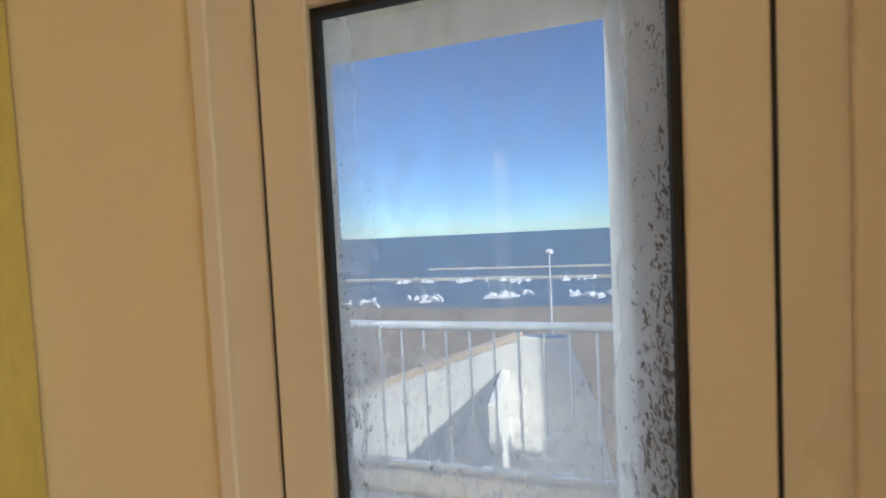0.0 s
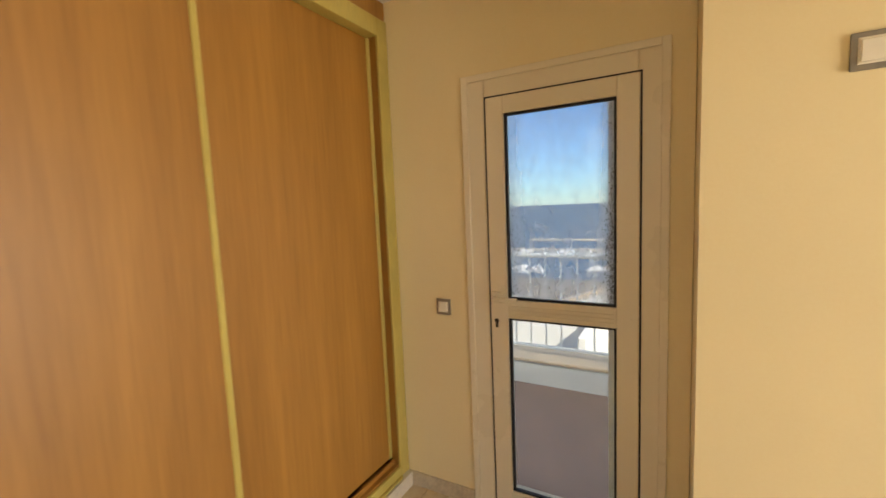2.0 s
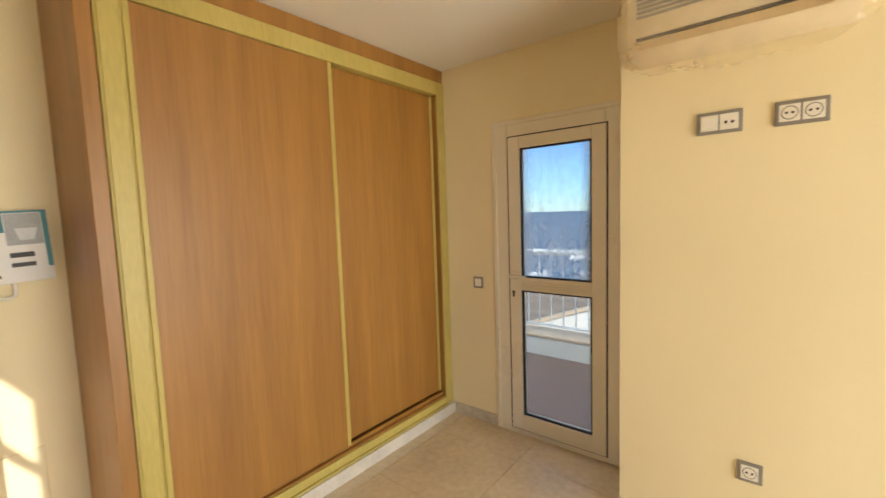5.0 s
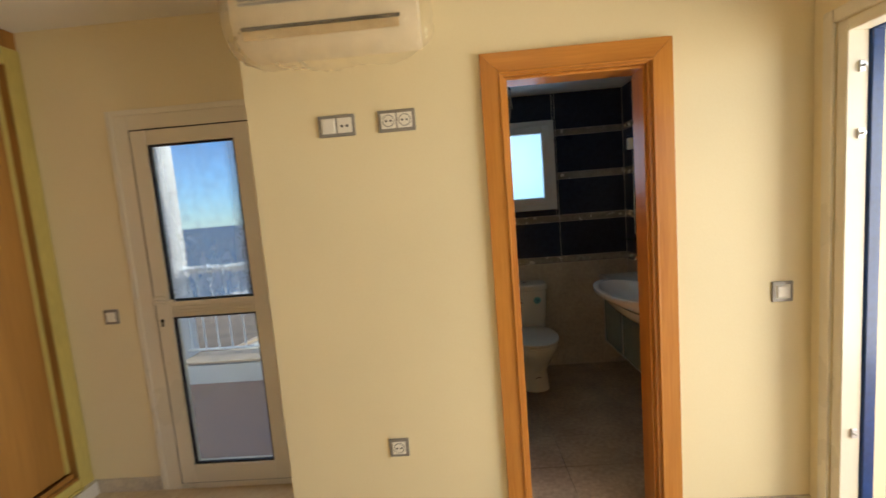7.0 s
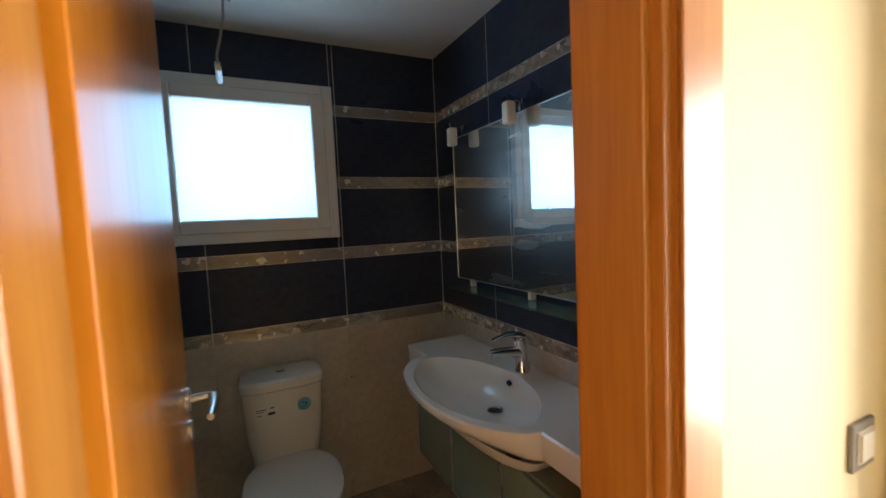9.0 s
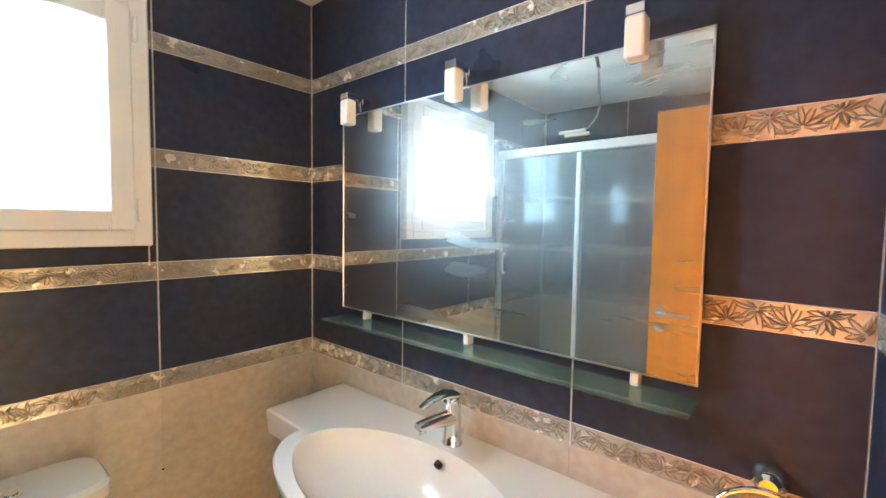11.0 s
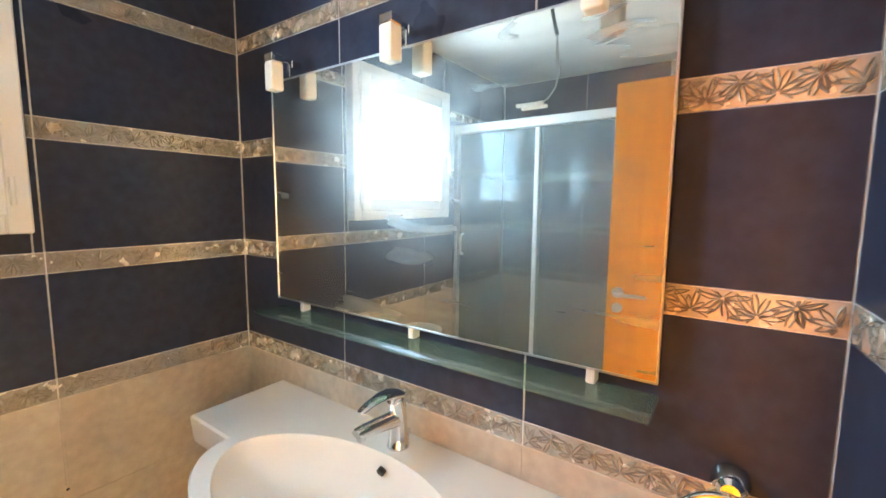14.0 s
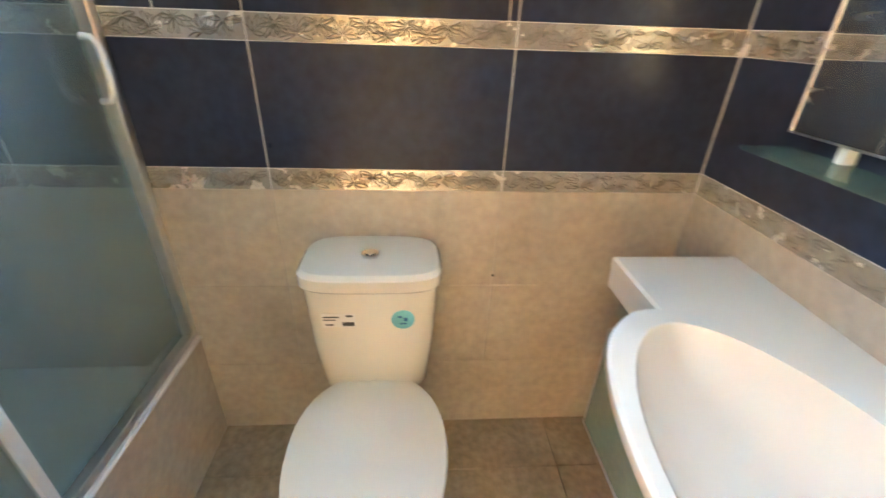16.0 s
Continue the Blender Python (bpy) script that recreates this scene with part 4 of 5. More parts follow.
part("fin_wall", boxes([(-0.66, -0.54, 4.73, 6.0, -9.0, -0.44)], 0.01), RENDER, nb)
lp = thing("street_lamp", (-0.72, 45, -15), "tall white street lamp with a round lantern", "street lamp")
part("pole", tube(bmesh.new(), [(-0.72, 45, -15.2), (-0.72, 45, -8), (-0.72, 45, -1.2)], [0.16, 0.12, 0.09], 10), IRON, lp, smooth=True)
part("lantern", loft(bmesh.new(), [oval(-0.72, 45, 0.12, 0.12, 0.12, -1.25, 14), oval(-0.72, 45, 0.42, 0.42, 0.42, -1.1, 14), oval(-0.72, 45, 0.45, 0.45, 0.45, -0.85, 14), oval(-0.72, 45, 0.2, 0.2, 0.2, -0.62, 14)]), IRON, lp, smooth=True)

# moored boats
HULL = mat("white_boat_hull", (0.80, 0.80, 0.80), 0.35, vary=0.04, scale=1)


def boat_parts(mast):
    b = thing("boat", (0, 0, 0), "white moored sailing boat" if mast else "white moored motor boat", "boat", "boats in the harbour")
    part("hull", loft(bmesh.new(), [[(0.9 * s, y, z) for s, y in ((-0.5, -3.2), (0.5, -3.2), (1, -1), (0.9, 1.5), (0.05, 3.8), (-0.05, 3.8), (-0.9, 1.5), (-1, -1))] if z < 0.2 else
                            [(1.25 * s, y * 1.06, z) for s, y in ((-0.6, -3.2), (0.6, -3.2), (1, -1), (0.9, 1.5), (0.05, 3.8), (-0.05, 3.8), (-0.9, 1.5), (-1, -1))] for z in (-0.2, 1.1)]), HULL, b)
    part("cabin", boxes([(-0.75, 0.75, -1.6, 1.2, 1.1, 1.9 if mast else 2.4)], 0.2), HULL, b)
    b.scale = (0.7, 0.7, 0.7)
    if mast:
        part("mast", tube(bmesh.new(), [(0, 0.4, 1.8), (0, 0.4, 10.5)], 0.09, 6), HULL, b)
    return b


rng = random.Random(7)
kinds = [boat_parts(True), boat_parts(False)]
placed = 0
for x0, y0, n in ((-74, 147, 8), (-51, 157, 12), (-19, 167, 13), (13, 167, 11), (-75, 214, 8), (-45, 214, 8), (-19, 212, 9), (10, 214, 8), (45, 165, 7)):
    for k in range(n):
        x, y = x0 + rng.uniform(-9, 9), y0 + rng.uniform(-6, 7)
        m_ = pose(x, y, SEA_Z + 0.1, 0, 0, rng.uniform(-70, 70))
        kind = kinds[rng.random() > 0.3]
        if placed < 2 and kinds[placed].location.length < 1:
            kinds[placed].matrix_basis = pose(x, y, SEA_Z + 0.1, 0, 0, 15) @ Matrix.Diagonal((0.7, 0.7, 0.7, 1))
            placed += 1
        else:
            copy_thing(kind, m_)

# broken concrete along the top of the terrace wall, and the white beam behind it
CONCRETE = mat("broken_grey_concrete", (0.33, 0.27, 0.21), 0.95, vary=0.3, scale=9, bump=0.1, grain=30)
bm = bmesh.new()
rg = random.Random(3)
low_, high_ = [], []
for k in range(60):
    x = 3.6 + k * 0.075
    low_.append((x, 1.79 - 0.10 - rg.uniform(0, 0.06) if k % 17 > 3 else 1.765))
    high_.append((x, 1.80 + rg.uniform(-0.02, 0.03)))
prism(bm, low_ + high_[::-1], 0.59, 0.835)
solo("broken_coping", bm, CONCRETE, "broken grey concrete along the terrace wall top", "coping", "structure")
solo("terrace_beam", boxes([(3.9, 9.0, 2.6, 2.9, 2.45, 2.85), (8.0, 8.3, 2.6, 2.9, -0.5, 2.45)], 0.01), RENDER, "white rendered pergola beam behind the terrace wall", "beam", "structure")

solo("neighbour_wall", boxes([(3.9, 12.0, 3.4, 3.6, -0.5, 5.2)], 0.01), RENDER, "sunlit white rendered wall of the house next door", "wall", "structure")

# ---- switches and sockets ----


def plate(name, x0, x1, z0, z1, y, kinds, label, category):
    """A wall plate on a wall that faces -y, with one insert for each kind."""
    t = thing(name, ((x0 + x1) / 2, y, z0), label, category)
    part("plate_frame", boxes([(x0, x1, y - 0.009, y, z0, z1)], 0.003, 2), GREY_PLATE, t)
    n = len(kinds)
    for k, kind in enumerate(kinds):
        w = (x1 - x0 - 0.02) / n
        cx, cz, r = x0 + 0.01 + w * (k + 0.5), (z0 + z1) / 2, min(w, z1 - z0 - 0.02) / 2 - 0.003
        ins = part("insert", boxes([(cx - r, cx + r, y - 0.0115, y - 0.009, cz - r, cz + r)], 0.001), WHITE_PLASTIC, t)
        if kind == "rocker":
            part("rocker", boxes([(cx - r * 0.86, cx + r * 0.86, y - 0.0155, y - 0.0116, cz - r * 0.86, cz + r * 0.86)], 0.003), WHITE_PLASTIC, ins)
        elif kind == "socket":
            part("socket_rim", tube(bmesh.new(), [(cx, y - 0.0116, cz), (cx, y - 0.0125, cz)], [r * 0.82, r * 0.8], 24), GREY_PLATE, ins, "grey socket well")
            part("socket_well", tube(bmesh.new(), [(cx, y - 0.0126, cz), (cx, y - 0.0130, cz)], r * 0.70, 24), WHITE_PLASTIC, ins)
            part("socket_hole", tube(tube(bmesh.new(), [(cx - 0.0095, y - 0.0131, cz), (cx - 0.0095, y - 0.0134, cz)], 0.0048, 12), [(cx + 0.0095, y - 0.0131, cz), (cx + 0.0095, y - 0.0134, cz)], 0.0048, 12), DARK_HOLE, ins, "dark pin holes")
        elif kind == "aerial":
            part("aerial_hole", tube(tube(bmesh.new(), [(cx - 0.011, y - 0.0116, cz - 0.003), (cx - 0.011, y - 0.0122, cz - 0.003)], 0.006, 14), [(cx + 0.011, y - 0.0116, cz - 0.003), (cx + 0.011, y - 0.0122, cz - 0.003)], 0.006, 14), DARK_HOLE, ins, "dark aerial sockets")
    return t


plate("aerial_socket", 0.928, 1.086, 1.823, 1.913, FACE, ("rocker", "aerial"), "grey-framed double plate with blank and aerial socket", "socket")
plate("power_socket", 1.185, 1.343, 1.823, 1.914, FACE, ("socket", "socket"), "grey-framed double power socket high on the cream wall", "socket")
plate("power_socket", 1.099, 1.187, 0.366, 0.452, FACE, ("socket",), "grey-framed single power socket near the floor", "socket")
plate("light_switch", 2.803, 2.889, 0.974, 1.062, FACE, ("rocker",), "grey-framed white light switch beside the bathroom door", "switch")
plate("light_switch", -0.503, -0.423, 0.990, 1.072, 0.485, ("rocker",), "grey-framed white light switch beside the balcony door", "switch")

# ---- air conditioner in its plastic bag ----
ac = thing("air_conditioner", (1.05, 0.0, 2.14), "cream wall air conditioner wrapped in clear plastic film", "air conditioner")
AC_MAT = mat("ivory_plastic_housing", (0.76, 0.66, 0.48), 0.4, vary=0.03, scale=3, bump=0)


def ac_profile(x, s=1.0):
    out = ((0.098, 2.145), (0.02, 2.145), (-0.05, 2.165), (-0.095, 2.205), (-0.108, 2.26), (-0.108, 2.40), (-0.09, 2.44), (0.098, 2.445))
    return [(x, 0.0 + (y - 0.0) * s, 2.29 + (z - 2.29) * s) for y, z in out]


part("housing", loft(bmesh.new(), [ac_profile(0.70, 0.97), ac_profile(0.71), ac_profile(1.39), ac_profile(1.40, 0.97)]), AC_MAT, ac, smooth=True)
part("outlet_slot", boxes([(0.735, 1.335, -0.101, -0.085, 2.203, 2.214)]), DARK_HOLE, ac, "dark air outlet slot")
part("louvre", prism(bmesh.new(), ((0.74, 2.168), (1.33, 2.168), (1.33, 2.199), (0.74, 2.199)), -0.098, -0.088), mat("yellowed_plastic_flap", (0.62, 0.47, 0.26), 0.4, vary=0.1, scale=8), ac, "yellowed outlet flap")
GREY_GRILLE = mat("grey_intake_grille", (0.33, 0.32, 0.30), 0.5, vary=0.05)
for k in range(7):
    part("grille_slat", boxes([(0.74, 1.36, -0.113, -0.1085, 2.285 + k * 0.017, 2.294 + k * 0.017)]), GREY_GRILLE, ac)
film_m = pane_mat("crumpled_plastic_film", (0.97, 0.96, 0.92), dirt=0.26, speck=9, haze=(0.84, 0.74, 0.54))
bm = bmesh.new()
grid = []
for i in range(49):
    u = i / 48
    row = []
    for j in range(22):
        a = math.pi * (-0.52 + 1.0 * j / 21)
        x = 0.655 + 0.80 * u
        end = min(1.0, 7 * min(u, 1 - u)) ** 0.5
        r = 0.165 * (0.55 + 0.45 * end)
        crease = noise.noise(Vector((x * 9, j * 0.5, 0.3))) * 0.014 + abs(noise.noise(Vector((x * 24 + j * 0.5, j * 1.1, 4.1)))) * 0.016
        y, z = -0.02 - (r * 0.70 + crease) * math.cos(a), 2.275 + (r * 1.12 + crease) * math.sin(a)
        if z < 2.13:
            z -= 0.025 * math.sin(u * 3.1) * (2.13 - z) / 0.05
        row.append(bm.verts.new((x + 0.01 * noise.noise(Vector((j * 0.7, u * 5, 2))), min(y, 0.095), z)))
    grid.append(row)
for a, b in zip(grid, grid[1:]):
    for k in range(21):
        bm.faces.new((a[k], a[k + 1], b[k + 1], b[k]))
fl = part("plastic_film", bm, film_m, ac, "crumpled clear plastic film")
fl.visible_shadow = False

# ---- intercom with its carton, access panel ----
DY, DZ = 0.006, -0.060
ic = thing("intercom", (-1.31, -1.77, 1.33), "wall intercom covered by a teal and white carton", "intercom")
TEAL = mat("teal_printed_card", (0.02, 0.17, 0.20), 0.45, vary=0.05)
CARD = mat("white_printed_card", (0.74, 0.73, 0.69), 0.5, vary=0.04)
PRINT = mat("grey_printed_card", (0.36, 0.37, 0.37), 0.5, vary=0.08)
INK = mat("dark_print", (0.05, 0.05, 0.05), 0.6)
part("carton", boxes([(-1.328, -1.283, -1.888, -1.645, 1.362, 1.665)], 0.002), CARD, ic)
part("teal_band", boxes([(-1.2829, -1.2822, -1.888, -1.78, 1.575, 1.664), (-1.2829, -1.2822, -1.662, -1.645, 1.42, 1.664), (-1.2829, -1.2822, -1.78, -1.662, 1.655, 1.664)]), TEAL, ic, "teal printed band")
part("printed_picture", boxes([(-1.2829, -1.2823, -1.778, -1.664, 1.52, 1.653)]), PRINT, ic, "grey printed picture")
hs = part("printed_handset", prism(bmesh.new(), ((0, 0), (0.045, 0), (0.06, 0.05), (-0.012, 0.05)), 0, 0.0006), mat("pale_print", (0.6, 0.62, 0.62), 0.5), ic)
hs.matrix_basis = Matrix.Translation((-1.2816, -1.738, 1.54)) @ Euler((0, 0, radians(90))).to_matrix().to_4x4()
for z0, z1, y0, y1 in ((1.468, 1.488, -1.775, -1.70), (1.428, 1.446, -1.775, -1.70), (1.605, 1.613, -1.872, -1.80), (1.64, 1.645, -1.872, -1.845), (1.40, 1.412, -1.868, -1.835), (1.388, 1.40, -1.83, -1.81)):
    part("print_bar", boxes([(-1.2821, -1.2816, y0, y1, z0, z1)]), CARD if z0 > 1.6 else INK, ic)
bm = tube(bmesh.new(), [(-1.31, -1.84, 1.365), (-1.305, -1.842, 1.33), (-1.30, -1.83, 1.306), (-1.298, -1.805, 1.297), (-1.30, -1.78, 1.307), (-1.305, -1.775, 1.33), (-1.31, -1.776, 1.365)], 0.008, 10)
part("handset_cord", bm, WHITE_PLASTIC, ic, "pale handset cord", True)
for ob in list(ic.children):
    ob.matrix_basis = Matrix.Translation((-1.31, -1.76, 1.455)) @ Matrix.Rotation(radians(2.4), 4, "X") @ Matrix.Translation((1.31, 1.76 + DY, DZ - 1.455)) @ ob.matrix_basis

acc = thing("access_panel", (-1.33, -1.885, 0.3), "cream painted access panel screwed to the wall", "access panel")
part("panel", boxes([(-1.33, -1.322, -1.967, -1.730, 0.27, 0.560)], 0.002), CREAM, acc)
for y in (-1.952, -1.745):
    for z in (0.285, 0.545):
        part("screw", tube(bmesh.new(), [(-1.322, y, z), (-1.3205, y, z)], 0.004, 10), STEEL, acc)

# ---- bathroom small things ----
cb = thing("ceiling_cable", (1.87, 1.12, 1.92), "bare lamp cable hanging from the bathroom ceiling", "cable")
BLACK = mat("black_cable_sleeve", (0.015, 0.015, 0.015), 0.5)
part("sleeve", tube(bmesh.new(), [(1.863, 1.146, 2.356), (1.872, 1.128, 2.285), (1.882, 1.105, 2.205)], 0.008), BLACK, cb, "black cable sleeve", True)
part("wire", tube(tube(bmesh.new(), [(1.881, 1.106, 2.21), (1.882, 1.102, 2.16), (1.878, 1.097, 2.10), (1.874, 1.094, 2.04), (1.864, 1.112, 1.99), (1.852, 1.145, 1.955), (1.85, 1.175, 1.938)], 0.0035, 8), [(1.884, 1.106, 2.208), (1.888, 1.104, 2.15), (1.892, 1.101, 2.085)], 0.003, 8), mat("grey_cable", (0.35, 0.35, 0.33), 0.5), cb, smooth=True)
part("connector", boxes([(1.843, 1.858, 1.17, 1.305, 1.928, 1.944), (1.846, 1.861, 1.150, 1.275, 1.911, 1.926)], 0.003), WHITE_PLASTIC, cb, "white cable connector")

tr = thing("towel_ring", (2.9, 0.42, 1.02), "chrome towel ring on the tiled wall", "towel ring")
part("ring_base", tube(bmesh.new(), [(2.919, 0.389, 0.999), (2.912, 0.389, 0.999), (2.895, 0.389, 0.999), (2.885, 0.389, 0.999), (2.876, 0.389, 0.999)], [0.030, 0.030, 0.019, 0.021, 0.014], 24), CHROME, tr, smooth=True)
ring = [(2.872 - 0.02 * (1 - math.cos(a)), 0.389 + 0.088 * math.sin(a), 0.991 - 0.085 * (1 - math.cos(a))) for a in (2 * math.pi * k / 48 for k in range(49))]
part("ring", tube(bmesh.new(), ring, 0.006, 12, cap=False), CHROME, tr, smooth=True)

BLUE = mat("light_blue_sticker", (0.18, 0.52, 0.58), 0.4, vary=0.08)
part("round_sticker", tube(bmesh.new(), [(2.092, 1.7145, 0.672), (2.092, 1.7105, 0.672)], 0.029, 28), BLUE, wc, "light blue round sticker")
part("sticker_mark", boxes([(2.080, 2.090, 1.7095, 1.7104, 0.678, 0.684), (2.094, 2.104, 1.7095, 1.7104, 0.668, 0.678), (2.085, 2.101, 1.7095, 1.7104, 0.658, 0.662)]), mat("dark_blue_print", (0.02, 0.12, 0.30), 0.5), wc)
part("paper_label", boxes([(1.902, 1.985, 1.7105, 1.7145, 0.652, 0.694)]), CARD, wc, "white printed label")
part("label_print", boxes([(1.952, 1.981, 1.7098, 1.7104, 0.656, 0.668), (1.905, 1.945, 1.7098, 1.7104, 0.682, 0.686), (1.905, 1.935, 1.7098, 1.7104, 0.674, 0.677), (1.962, 1.978, 1.7098, 1.7104, 0.684, 0.690), (1.91, 1.93, 1.7098, 1.7104, 0.658, 0.662)]), INK, wc)
for ob in wc.children:
    if ob.name.split(".")[0] in ("round_sticker", "sticker_mark"):
        ob.data.transform(Matrix.Translation((-0.004, 0, -0.016)))
    elif ob.name.split(".")[0] in ("paper_label", "label_print"):
        ob.data.transform(Matrix.Translation((-0.013, 0, -0.018)))
for ob in wc.children:
    ob.data.transform(Matrix.Translation((2.12, 0, 0)) @ Matrix.Diagonal((1.03, 1, 1, 1)) @ Matrix.Translation((-2.12, 0, 0)))
part("foot_print", boxes([(2.005, 2.028, 1.4195, 1.4205, 0.118, 0.124), (1.992, 2.000, 1.4195, 1.4205, 0.108, 0.116), (2.030, 2.036, 1.4195, 1.4205, 0.110, 0.118)]), INK, wc, "faint dark print on the pedestal")
part("wall_plug_hole", tube(bmesh.new(), [(2.358, 1.9365, 0.648), (2.358, 1.935, 0.648)], 0.004, 10), DARK_HOLE, bath_back, "dark drill hole")

# ---- tiles, last ----
OUT = {"back": (0.0, BACK + 0.008), "mirror": (-90.0, SIDE + 0.008), "front": (180.0, BFACE), "shower": (90.0, 0.742)}
MESHES = {}


def tile_mesh(w, h, thick, material):
    key = (round(w, 3), round(h, 3), thick, material.name)
    gap = 0.0022 if material is NAVY else 0.0006
    if key not in MESHES:
        MESHES[key] = mesh_of("tile", box(bmesh.new(), gap, w - gap, -thick, 0, gap * 0.6, h - gap * 0.6, 0.0012), material)
    return MESHES[key]


def strip_mesh(w, h, thick):
    """A relief tile: sprays of long leaves, their outlines raised as fine ridges."""
    key = (round(w, 3), round(h, 3), "strip")
    if key in MESHES:
        return MESHES[key]
    bm = box(bmesh.new(), 0.0018, w - 0.0018, -thick, 0, 0.0008, h - 0.0008)
    r = random.Random(int(w * 1000))

    def ridge(pts):
        prev = None
        for i, (u, v) in enumerate(pts):
            a, b = pts[max(0, i - 1)], pts[min(len(pts) - 1, i + 1)]
            d = Vector((b[0] - a[0], b[1] - a[1]))
            d = Vector((-d.y, d.x)).normalized() * 0.0016 if d.length > 1e-6 else Vector((0.0016, 0))
            u, v = min(max(u, 0.004), w - 0.004), min(max(v, 0.003), h - 0.003)
            cur = [bm.verts.new((u - d.x, -thick + 0.0001, v - d.y)), bm.verts.new((u, -thick - 0.0034, v)), bm.verts.new((u + d.x, -thick + 0.0001, v + d.y))]
            if prev:
                bm.faces.new((prev[0], prev[1], cur[1], cur[0])), bm.faces.new((prev[1], prev[2], cur[2], cur[1]))
            prev = cur

    # flowers of long pointed leaves, their middles by turns near the lower and the upper edge
    u0, low = 0.015, True
    while u0 < w - 0.004:
        v0 = h * (r.uniform(0.22, 0.36) if low else r.uniform(0.64, 0.78))
        n, turn = r.choice((10, 11, 12)), r.uniform(0, 360)
        for k in range(n):
            ang = radians(turn + 360 * k / n + r.uniform(-8, 8))
            ln = r.uniform(0.026, 0.050)
            c, sn = math.cos(ang), math.sin(ang)
            bend = r.uniform(-0.006, 0.006)
            for side in (-1, 1):
                pts = []
                for q in range(6):
                    f = 0.08 + 0.92 * q / 5
                    wide = side * 0.0042 * max(0.0, math.sin(math.pi * f)) ** 0.8 + bend * f * f
                    pts.append((u0 + c * ln * f - sn * wide, v0 + sn * ln * f + c * wide))
                while pts and not (0.003 < pts[-1][1] < h - 0.003 and 0.003 < pts[-1][0] < w - 0.003):
                    pts.pop()
                if len(pts) > 2:
                    ridge(pts)
        u0 += r.uniform(0.044, 0.056)
        low = not low
    MESHES[key] = mesh_of("relief_tile", bm, STRIP)
    return MESHES[key]


DARK_ROWS = ((0.979, 1.279), (1.336, 1.640), (1.697, 2.005), (2.057, 2.356))
STRIP_ROWS = ((0.921, 0.979), (1.279, 1.336), (1.640, 1.697), (2.005, 2.057))
BEIGE_ROWS = ((0.0, 0.300), (0.300, 0.612), (0.612, 0.921))


def cut(rect, hole):
    """What is left of a rectangle (a0, a1, z0, z1) outside the hole."""
    a0, a1, z0, z1 = rect
    if not hole or a1 <= hole[0] or a0 >= hole[1] or z1 <= hole[2] or z0 >= hole[3]:
        return [rect]
    left = []
    if a0 < hole[0]:
        left.append((a0, hole[0], z0, z1))
    if a1 > hole[1]:
        left.append((hole[1], a1, z0, z1))
    b0, b1 = max(a0, hole[0]), min(a1, hole[1])
    if z0 < hole[2]:
        left.append((b0, b1, z0, hole[2]))
    if z1 > hole[3]:
        left.append((b0, b1, hole[3], z1))
    return [q for q in left if q[1] - q[0] > 0.012 and q[3] - q[2] > 0.008]


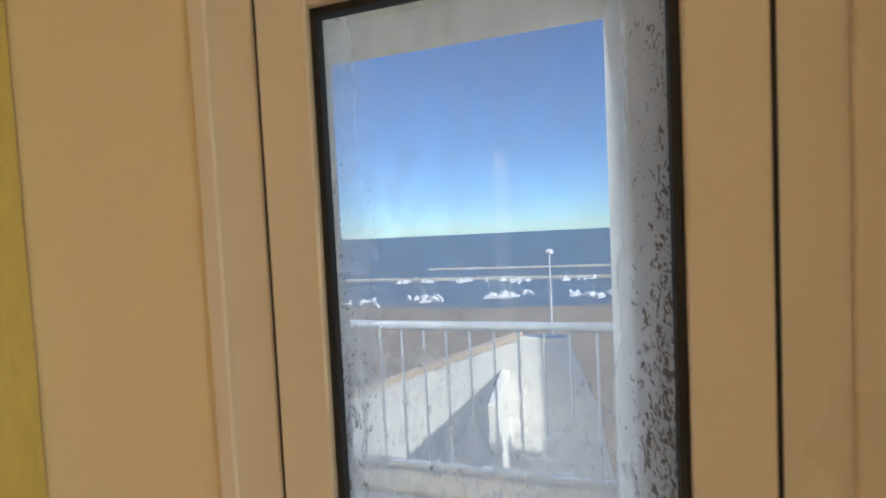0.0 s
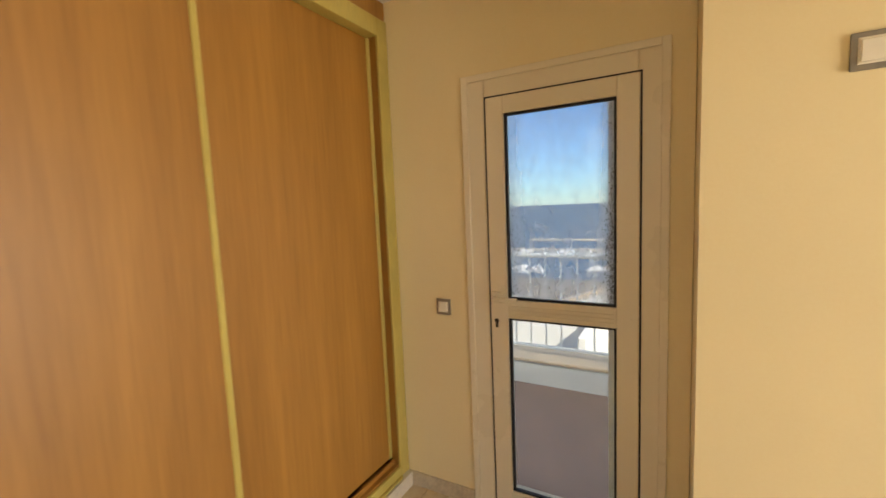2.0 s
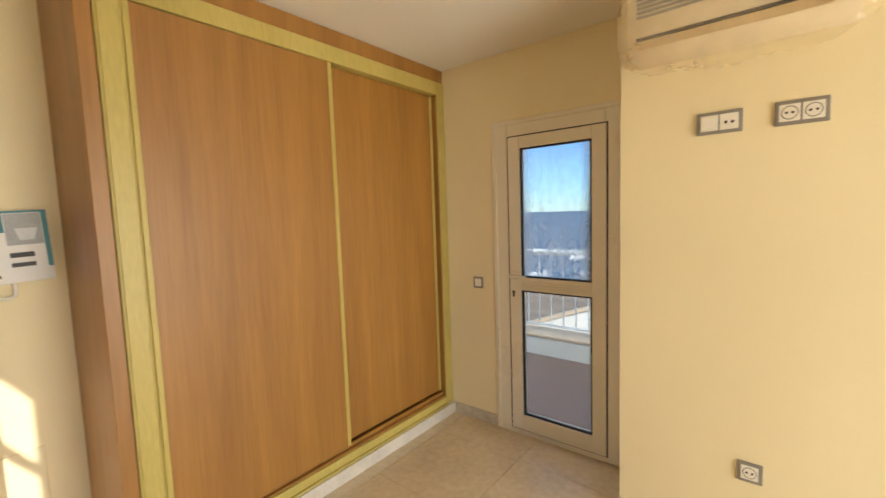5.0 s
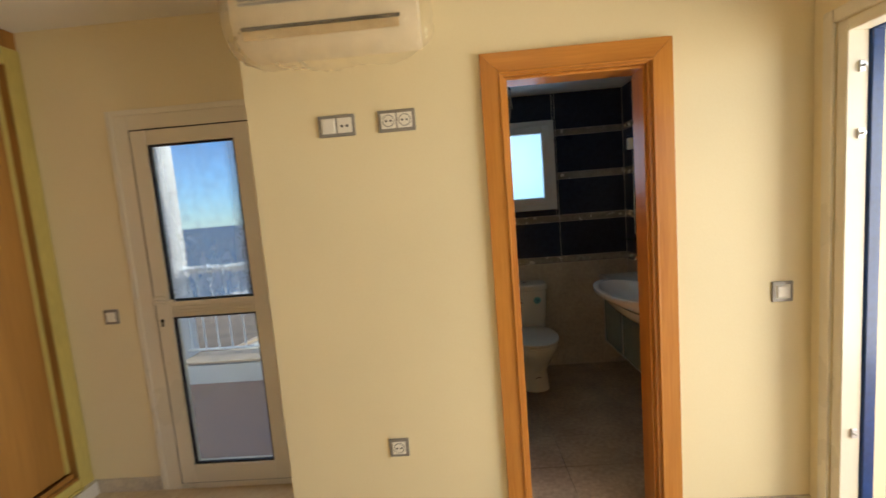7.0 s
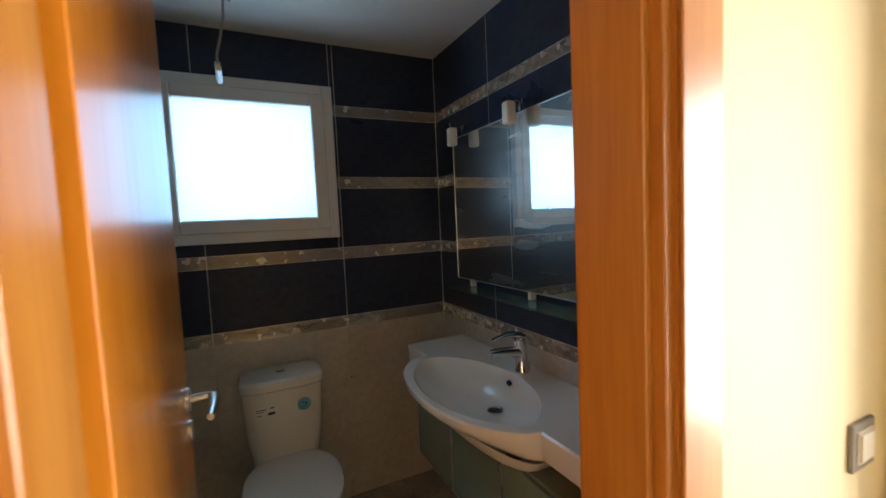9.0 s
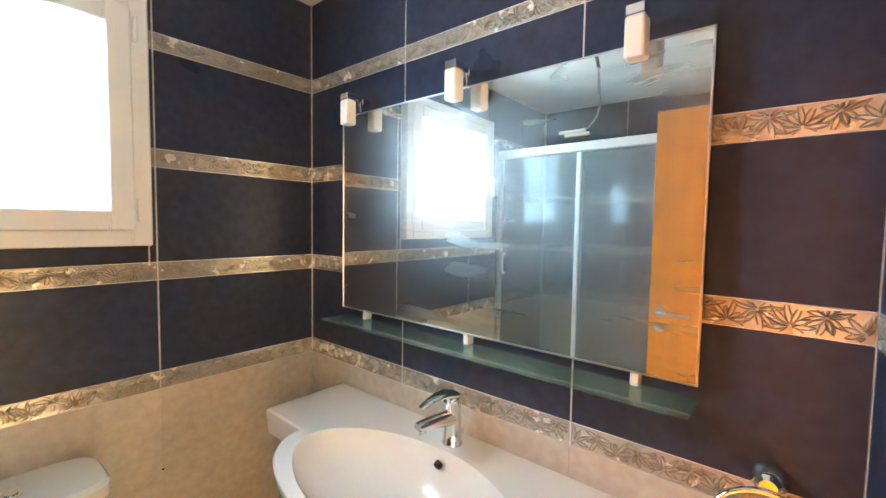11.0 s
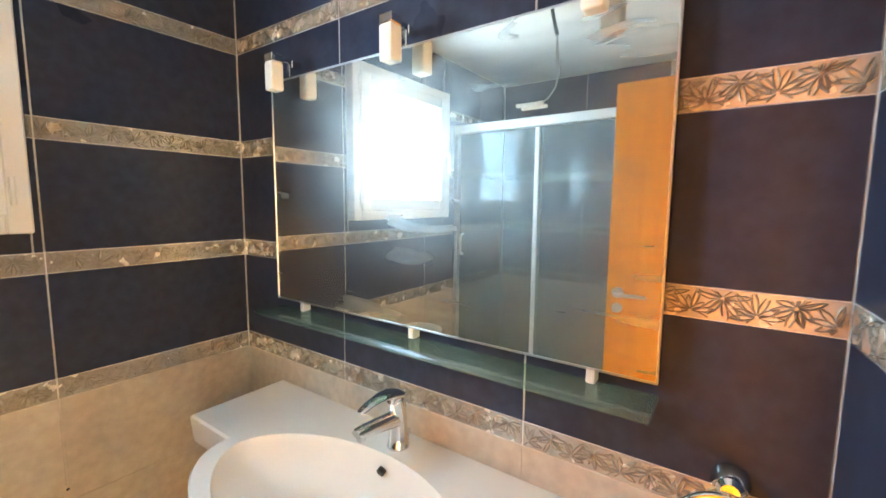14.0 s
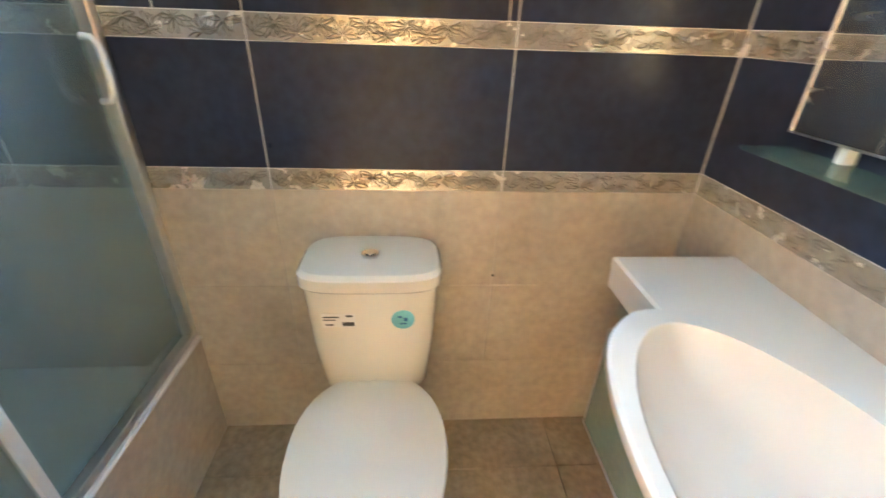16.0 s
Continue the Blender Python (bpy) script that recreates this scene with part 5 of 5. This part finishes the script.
def tile_wall(parent, side, columns, hole=None):
    turn, plane = OUT[side]
    for rows, kind in ((BEIGE_ROWS, "beige"), (DARK_ROWS, "dark"), (STRIP_ROWS, "strip")):
        for z0, z1 in rows:
            for a0, a1 in columns:
                for b0, b1, y0, y1 in cut((a0, a1, z0, z1), hole):
                    w, h = b1 - b0, y1 - y0
                    me = strip_mesh(w, h, 0.008) if kind == "strip" else tile_mesh(w, h, 0.008, NAVY if kind == "dark" else BEIGE_TILE)
                    place = {"back": (b0, plane, y0), "mirror": (plane, b1, y0), "front": (b1, plane, y0), "shower": (plane, b0, y0)}[side]
                    ob = piece("relief_tile" if kind == "strip" else "tile", me, parent, place)
                    ob.rotation_euler = (0, 0, radians(turn))
                    if side == "front" and b1 > 2.4:
                        ob.location, ob.rotation_euler = (SKEW_X, SKEW_Y, y0), (0, 0, radians(turn) + SKEW)


tile_wall(bath_back, "back", ((0.752, 1.107), (1.107, 1.735), (1.735, 2.357), (2.357, 2.919)), (1.545, 2.335, 1.392, 2.135))
tile_wall(bath_side, "mirror", ((0.260, 0.784), (0.784, 1.389), (1.389, 1.936)))
tile_wall(bath_front, "front", ((0.752, 1.20), (1.20, 1.699), (2.332, 2.909)))
tile_wall(bath_left, "shower", ((0.281, 0.70), (0.70, 1.31), (1.31, 1.928)))


# floor tiles
JX, JY, SIZE = -0.006, 0.19, 0.60
for i in range(-3, 6):
    for j in range(-6, 1):
        x0, x1 = max(JX + i * SIZE, -1.33), min(JX + (i + 1) * SIZE, 3.2)
        y0, y1 = max(JY + j * SIZE, -2.95), min(JY + (j + 1) * SIZE, 0.485)
        if y1 > 0.19 and x0 > 0.3:
            continue
        if y1 > 0.186 and y0 < 0.186 and x1 > 0.625:
            y1 = 0.186
        if x1 - x0 < 0.02 or y1 - y0 < 0.02:
            continue
        key = ("floor", round(x1 - x0, 3), round(y1 - y0, 3))
        if key not in MESHES:
            MESHES[key] = mesh_of("tile", box(bmesh.new(), 0.001, x1 - x0 - 0.001, 0.001, y1 - y0 - 0.001, -0.01, 0, 0.0008), FLOOR)
        piece("tile", MESHES[key], floor, (x0, y0, 0))
for i in range(4):
    for j in range(6):
        x0, x1 = 1.115 + i * 0.62 - 0.37, min(1.115 + (i + 1) * 0.62 - 0.37, 2.925)
        y0, y1 = 0.188 + j * 0.31, min(0.188 + (j + 1) * 0.31, 1.94)
        if x1 - x0 < 0.02 or y1 - y0 < 0.02:
            continue
        key = ("bath", round(x1 - x0, 3), round(y1 - y0, 3))
        if key not in MESHES:
            MESHES[key] = mesh_of("tile", box(bmesh.new(), 0.001, x1 - x0 - 0.001, 0.001, y1 - y0 - 0.001, -0.01, 0, 0.0008), BATHFLOOR)
        piece("tile", MESHES[key], bath_floor, (x0, y0, 0))
